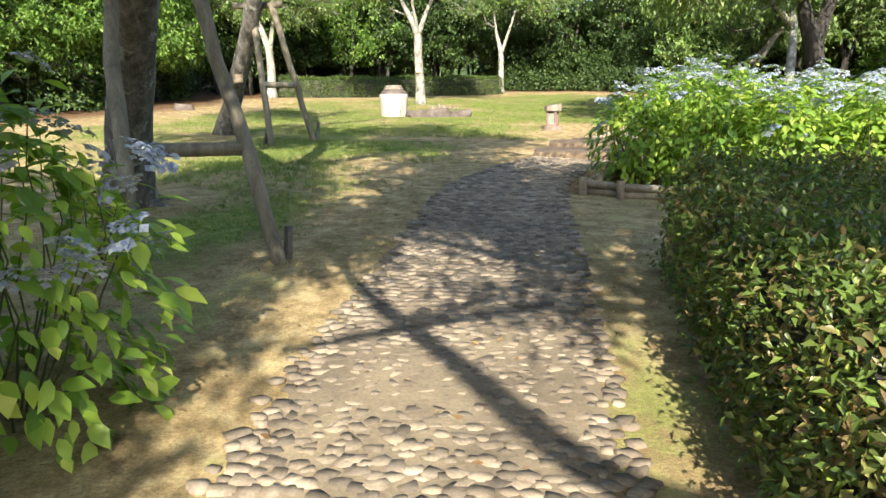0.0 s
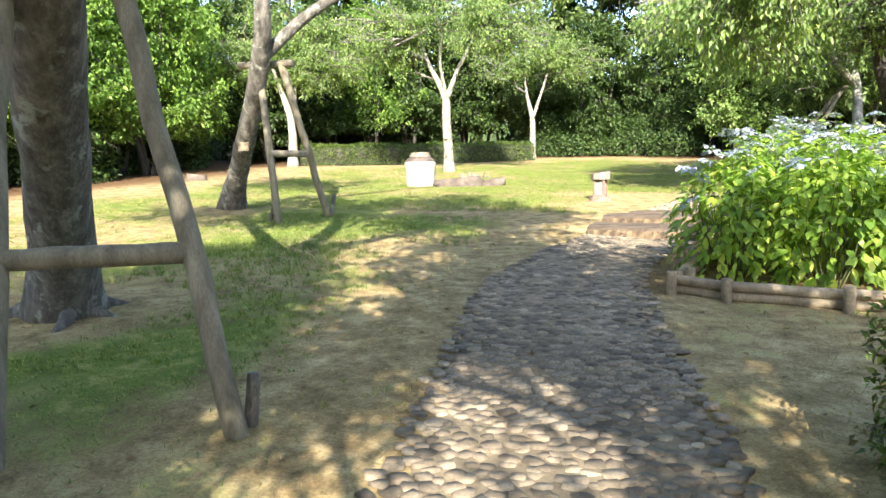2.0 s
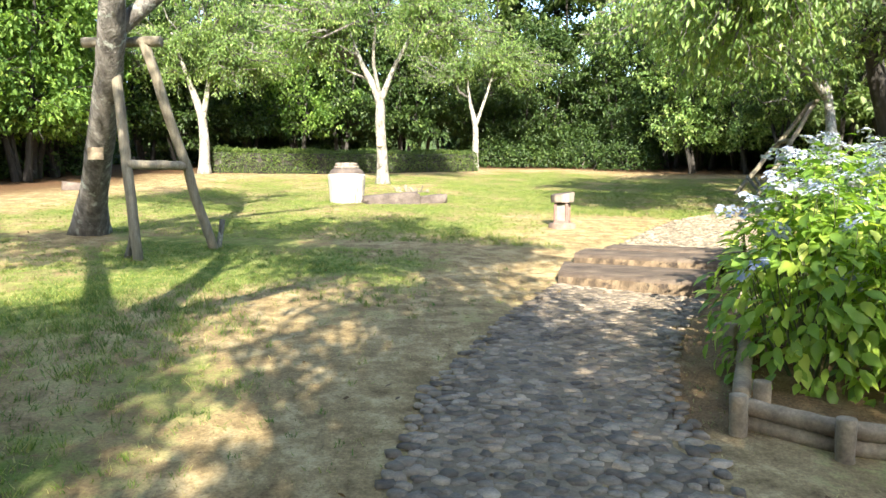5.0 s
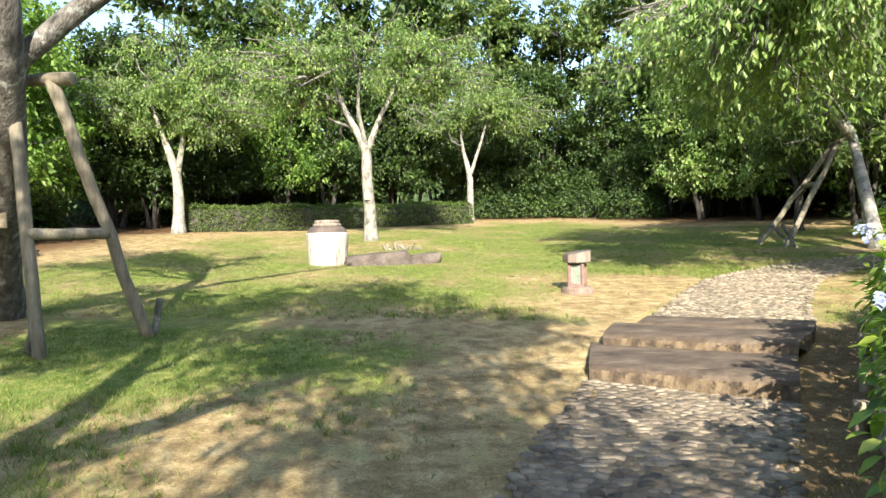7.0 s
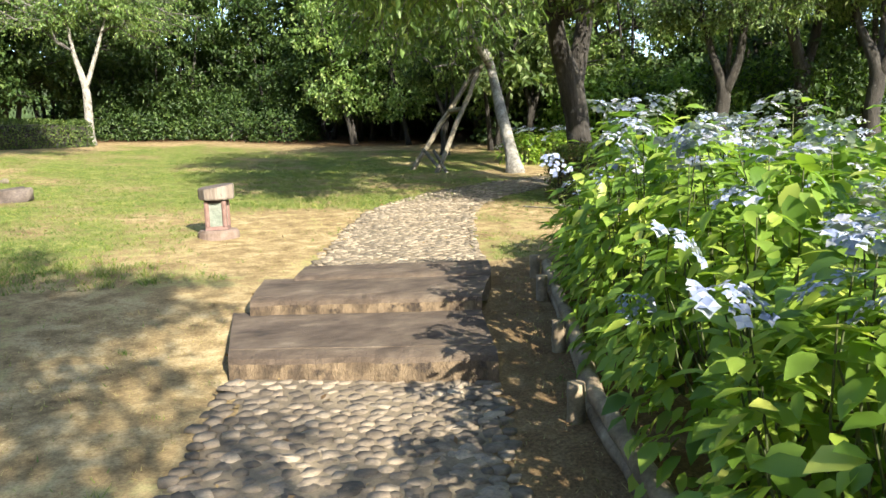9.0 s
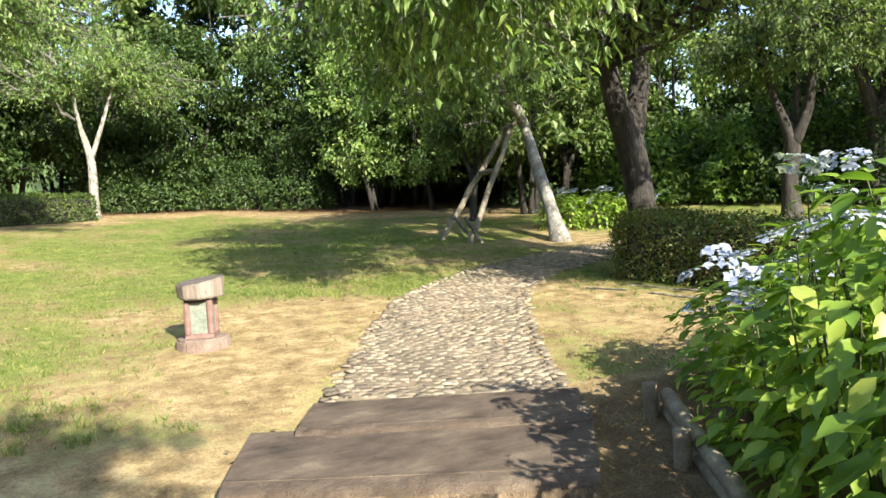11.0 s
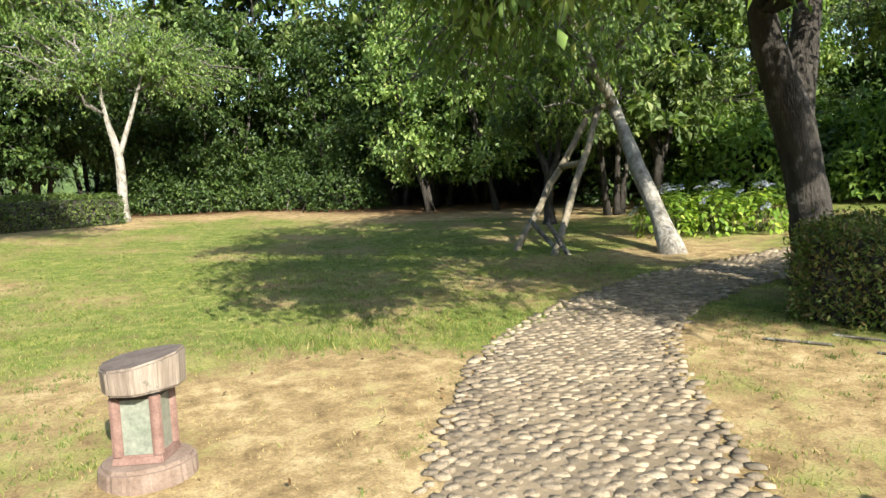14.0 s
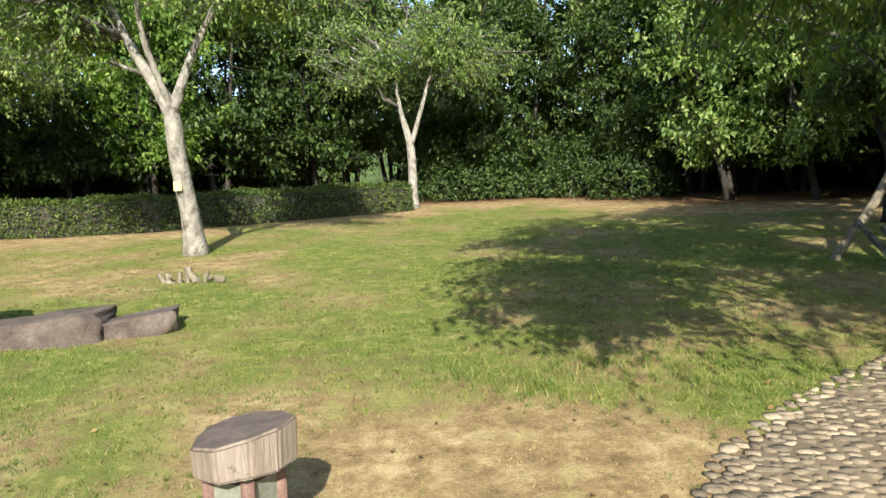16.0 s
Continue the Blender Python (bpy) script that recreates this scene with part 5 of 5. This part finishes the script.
plate(-2.26, 24.19, 3.62, 0.14, 0.17, 8, "small yellow plate fixed to a pale tree trunk", M_TAG)
plate(-4.30, 11.95, 2.62, 0.20, 0.16, 12, "small brown wooden plate fixed to a leaning trunk", M_LOG)
for x0, y0, x1, y1, s in ((7.45, 15.7, 8.0, 14.75, 1), (7.3, 15.2, 7.75, 14.2, 2), (6.9, 15.9, 7.2, 15.5, 3)):
    ob = log("fallen_stick", (x0, y0, gz(x0, y0) + 0.012), (x1, y1, gz(x1, y1) + 0.014), 0.012, "", None, M_BARK, 950 + s, 6)
    tagged(ob, "thin dry fallen stick lying on the lawn", "stick", "sticks by the hedge")
for x, y, dx, s in ((5.7, 35.6, 0.12, 1), (6.2, 35.4, 0.28, 2), (5.9, 35.8, -0.1, 3)):
    ob = log("sapling", (x, y, gz(x, y) - 0.02), (x + dx, y, gz(x, y) + 0.55), 0.018, "", None, M_BARK, 970 + s, 6)
    tagged(ob, "thin bare sapling stem at the wood's edge", "sapling", "saplings at the wood's edge")


# ---- grass and litter ----
def off_paths(x, y):
    inside = np.zeros(len(x), bool)
    for Lp, Rp in ((LOW_L, LOW_R), (UP_L, UP_R)):
        lx = np.interp(y, Lp[:, 1], Lp[:, 0], -99, -99)
        rx = np.interp(y, Rp[:, 1], Rp[:, 0], -99, -99)
        inside |= (x > lx + 0.03) & (x < rx - 0.03) & (y < 17.2)
    inside |= (x > 1.5 + (y - 10.8) * 0.45) & (x < 3.2 + (y - 10.1) * 0.5) & (y > 9.8) & (y < 13.8)
    inside |= (x > 2.3 + (y - 7) * 0.48) & (x < 7.5) & (y > 6.4) & (y < 12.6)
    return ~inside


def blades(n, seed, lo, hi, material, name, label, dry):
    r = np.random.default_rng(seed)
    x, y = r.uniform(-9, 10, n), r.uniform(2, 33, n)
    c = grass_cover(x, y)
    c = np.clip(0.75 - c, 0.1, 1) if dry else np.clip(c * 1.9 - 0.5, 0.02, 1)
    keep = r.random(n) < np.clip(1.25 - np.hypot(x - 2, y - 15) / 22, 0.1, 1) * c
    keep &= near_line(x, y, WOOD_LINE) < -1.0
    x, y = x[keep], y[keep]
    ok = off_paths(x, y)
    x, y = x[ok], y[ok]
    n = len(x)
    tall = bump(x, y, 3.7, 17.6, 1.4, 0.5) + 0.7 * bump(x, y, -1.8, 9.0, 1.6, 0.8) + 0.4 * bump(x, y, 0.5, 13.5, 1.5, 1.0) + 0.4 * bump(x, y, -2.6, 11.5, 1.5, 0.8)
    h = r.uniform(lo, hi, n) * (1 + (0 if dry else 3.0) * tall * r.random(n))
    w = r.uniform(0.0025, 0.0055, n)
    a = r.uniform(0, 2 * np.pi, n)
    base = np.stack([x, y, ground_z(x, y) - 0.004], 1)
    side = np.stack([np.cos(a), np.sin(a), a * 0], 1) * w[:, None]
    lean = np.stack([r.normal(0, 0.7, n), r.normal(0, 0.7, n), np.ones(n)], 1) * h[:, None]
    V = np.stack([base - side, base + side, base + lean], 1).reshape(-1, 3)
    tagged(put(name, mesh_np(name, V, np.arange(3 * n).reshape(-1, 3), material)), label, "grass", kind="stuff")


def tufts(n, seed):
    """Small clumps of longer grass, thick where the lawn is green."""
    r = np.random.default_rng(seed)
    x, y = r.uniform(-8, 8, n), r.uniform(4, 25, n)
    keep = r.random(n) < np.clip(grass_cover(x, y) * 1.8 - 0.45, 0.015, 1) * np.clip(1.3 - np.hypot(x - 1, y - 11) / 14, 0.1, 1)
    keep &= off_paths(x, y)
    x, y = x[keep], y[keep]
    k = 13
    tall = 0.5 + bump(x, y, 3.7, 17.6, 1.4, 0.6) + 0.9 * bump(x, y, -1.8, 9.0, 1.8, 1.2) + 0.6 * bump(x, y, 0.5, 13.5, 1.8, 1.2) + 0.6 * bump(x, y, -2.6, 6.8, 1.6, 1.4)
    size = r.uniform(0.6, 1.3, len(x)) * tall
    x = np.repeat(x, k) + r.normal(0, 0.022, len(x) * k)
    y = np.repeat(y, k) + r.normal(0, 0.022, len(y) * k)
    n = len(x)
    h = np.repeat(size, k) * r.uniform(0.035, 0.085, n)
    a = r.uniform(0, 2 * np.pi, n)
    base = np.stack([x, y, ground_z(x, y) - 0.004], 1)
    side = np.stack([np.cos(a), np.sin(a), a * 0], 1) * r.uniform(0.0025, 0.0045, n)[:, None]
    lean = np.stack([r.normal(0, 0.55, n), r.normal(0, 0.55, n), np.ones(n)], 1) * h[:, None]
    V = np.stack([base - side, base + side, base + lean], 1).reshape(-1, 3)
    tagged(put("grass_tufts", mesh_np("grass_tufts", V, np.arange(3 * n).reshape(-1, 3), L_GRASS)), "small tufts of longer green grass in the lawn", "grass", kind="stuff")


def build_grass():
    tufts(46000, 24)
    blades(560000, 21, 0.016, 0.042, L_GRASS, "grass", "short green lawn grass in uneven patches", False)
    blades(330000, 22, 0.010, 0.026, L_STRAW, "dry_grass", "short dry straw-coloured grass between green patches", True)
    r = np.random.default_rng(23)
    n = 5200
    x, y = r.uniform(-9, 12, n), r.uniform(-1, 37, n)
    q = np.stack([x, y, ground_z(x, y) + 0.02], 1)
    D = r.standard_normal((n, 3)) * np.array([1, 1, 0.15])
    N = np.array([[0, 0, 1.0]]) + r.standard_normal((n, 3)) * 0.3
    L = r.uniform(0.025, 0.06, n)
    lv, lf = leaves(q, D, N, L, L * 0.5, curl=-0.1)
    tagged(put("fallen_leaves", mesh_np("fallen_leaves", lv, lf, L_LITTER)), "scattered dry brown fallen leaves on the ground", "leaves", kind="stuff")


build_grass()


# ---- cobbles, last ----
def stone_shape(seed):
    r = np.random.default_rng(seed)
    k = 8
    a = np.arange(k) * 2 * np.pi / k
    rad = 0.55 * (1 + r.normal(0, 0.10, k)) * (1 + 0.10 * np.cos(4 * a + r.uniform(0, 6)))
    lo = np.stack([np.cos(a) * rad, np.sin(a) * rad * 0.8, np.full(k, -0.14)], 1)
    hi = np.stack([np.cos(a) * rad * 0.93, np.sin(a) * rad * 0.75, 0.135 + r.normal(0, 0.016, k)], 1)
    V = np.concatenate([lo, hi, [[0, 0, 0.15]]])
    F = []
    for i in range(k):
        j = (i + 1) % k
        F += [(i, j, k + j), (i, k + j, k + i)]
    F += [(k + i, k + (i + 1) % k, 2 * k) for i in range(k)]
    return V, np.array(F)


SHAPES = [stone_shape(700 + k) for k in range(8)]


def lay_cobbles(owner, left, right, pitch, size, mat_one, mat_bed, near, seed, sink):
    """Rows of cobbles between two edges; those in the near stretch are pieces of their own."""
    r = np.random.default_rng(seed)
    s = np.linspace(0, len(left) - 1, 900)
    Lf = np.stack([np.interp(s, np.arange(len(left)), left[:, k]) for k in range(2)], 1)
    Rf = np.stack([np.interp(s, np.arange(len(right)), right[:, k]) for k in range(2)], 1)
    mid = (Lf + Rf) / 2
    run = np.concatenate([[0], np.cumsum(np.linalg.norm(np.diff(mid, axis=0), axis=1))])
    own = [smooth(mesh_np("cobble", V, F, mat_one)) for V, F in SHAPES]
    Vs, Fs, n0, count = [], [], 0, 0
    row = 0
    d = pitch / 2
    while d < run[-1]:
        i = int(np.searchsorted(run, d))
        a, b = Lf[i], Rf[i]
        w = np.linalg.norm(b - a)
        n = max(3, int(w / (pitch * 1.12)))
        turn0 = math.atan2(b[1] - a[1], b[0] - a[0])
        for k in range(n):
            f = (k + 0.5 + (0.25 if row % 2 else -0.25)) / n
            if not 0.01 < f < 0.99:
                continue
            q = a + (b - a) * f + r.normal(0, pitch * 0.18, 2)
            sz = size * r.choice([0.7, 0.88, 1.0, 1.08, 1.25])
            x, y = q
            down = sink(x, y) + r.uniform(0, 0.004)
            m = pose(x, y, gz(x, y) + 0.016 - down, r.normal(0, 4), r.normal(0, 4), math.degrees(turn0) + r.normal(0, 24)) @ Matrix.Diagonal((sz, sz * r.uniform(0.9, 1.1), 0.062, 1))
            V, F = SHAPES[r.integers(8)]
            if near(x, y) and count < 300:
                put("cobble", own[r.integers(8)], owner, m)
                count += 1
            else:
                mm = np.array(m)
                Vs.append(V @ mm[:3, :3].T + mm[:3, 3])
                Fs.append(F + n0)
                n0 += len(V)
        d += pitch * 0.92
        row += 1
    bed = put("cobble_bed", smooth(mesh_np("cobble_bed", np.concatenate(Vs), np.concatenate(Fs), mat_bed)), owner)
    tagged(bed, kind="stuff")


lay_cobbles(low_path, LOW_L, LOW_R, 0.082, 0.092, M_COBBLE, M_COBBLE_ISLAND, lambda x, y: 4.2 < y < 6.6, 31, lambda x, y: 0.0095 * math.exp(-((y - 1.6) / 1.05) ** 2) + 0.0038 / (1 + math.exp(-(y - 7.3) / 0.4)) + 0.004 * noise.noise(Vector((x * 1.6, y * 1.6, 2.0))))
lay_cobbles(up_path, UP_L, UP_R, 0.080, 0.084, M_PALE, M_PALE_ISLAND, lambda x, y: 13.5 < y < 15.6, 32, lambda x, y: 0.0038 + 0.003 * noise.noise(Vector((x * 2.0, y * 2.0, 5.0))))
flat_one = mesh_np("pale_cobble", SHAPES[3][0] * np.array([0.2, 0.16, 0.05]), SHAPES[3][1], M_PALE)
put("pale_cobble", flat_one, low_path, pose(1.13, 6.02, gz(1.13, 6.02) + 0.02, 0, 0, 20), "larger pale flat stone")
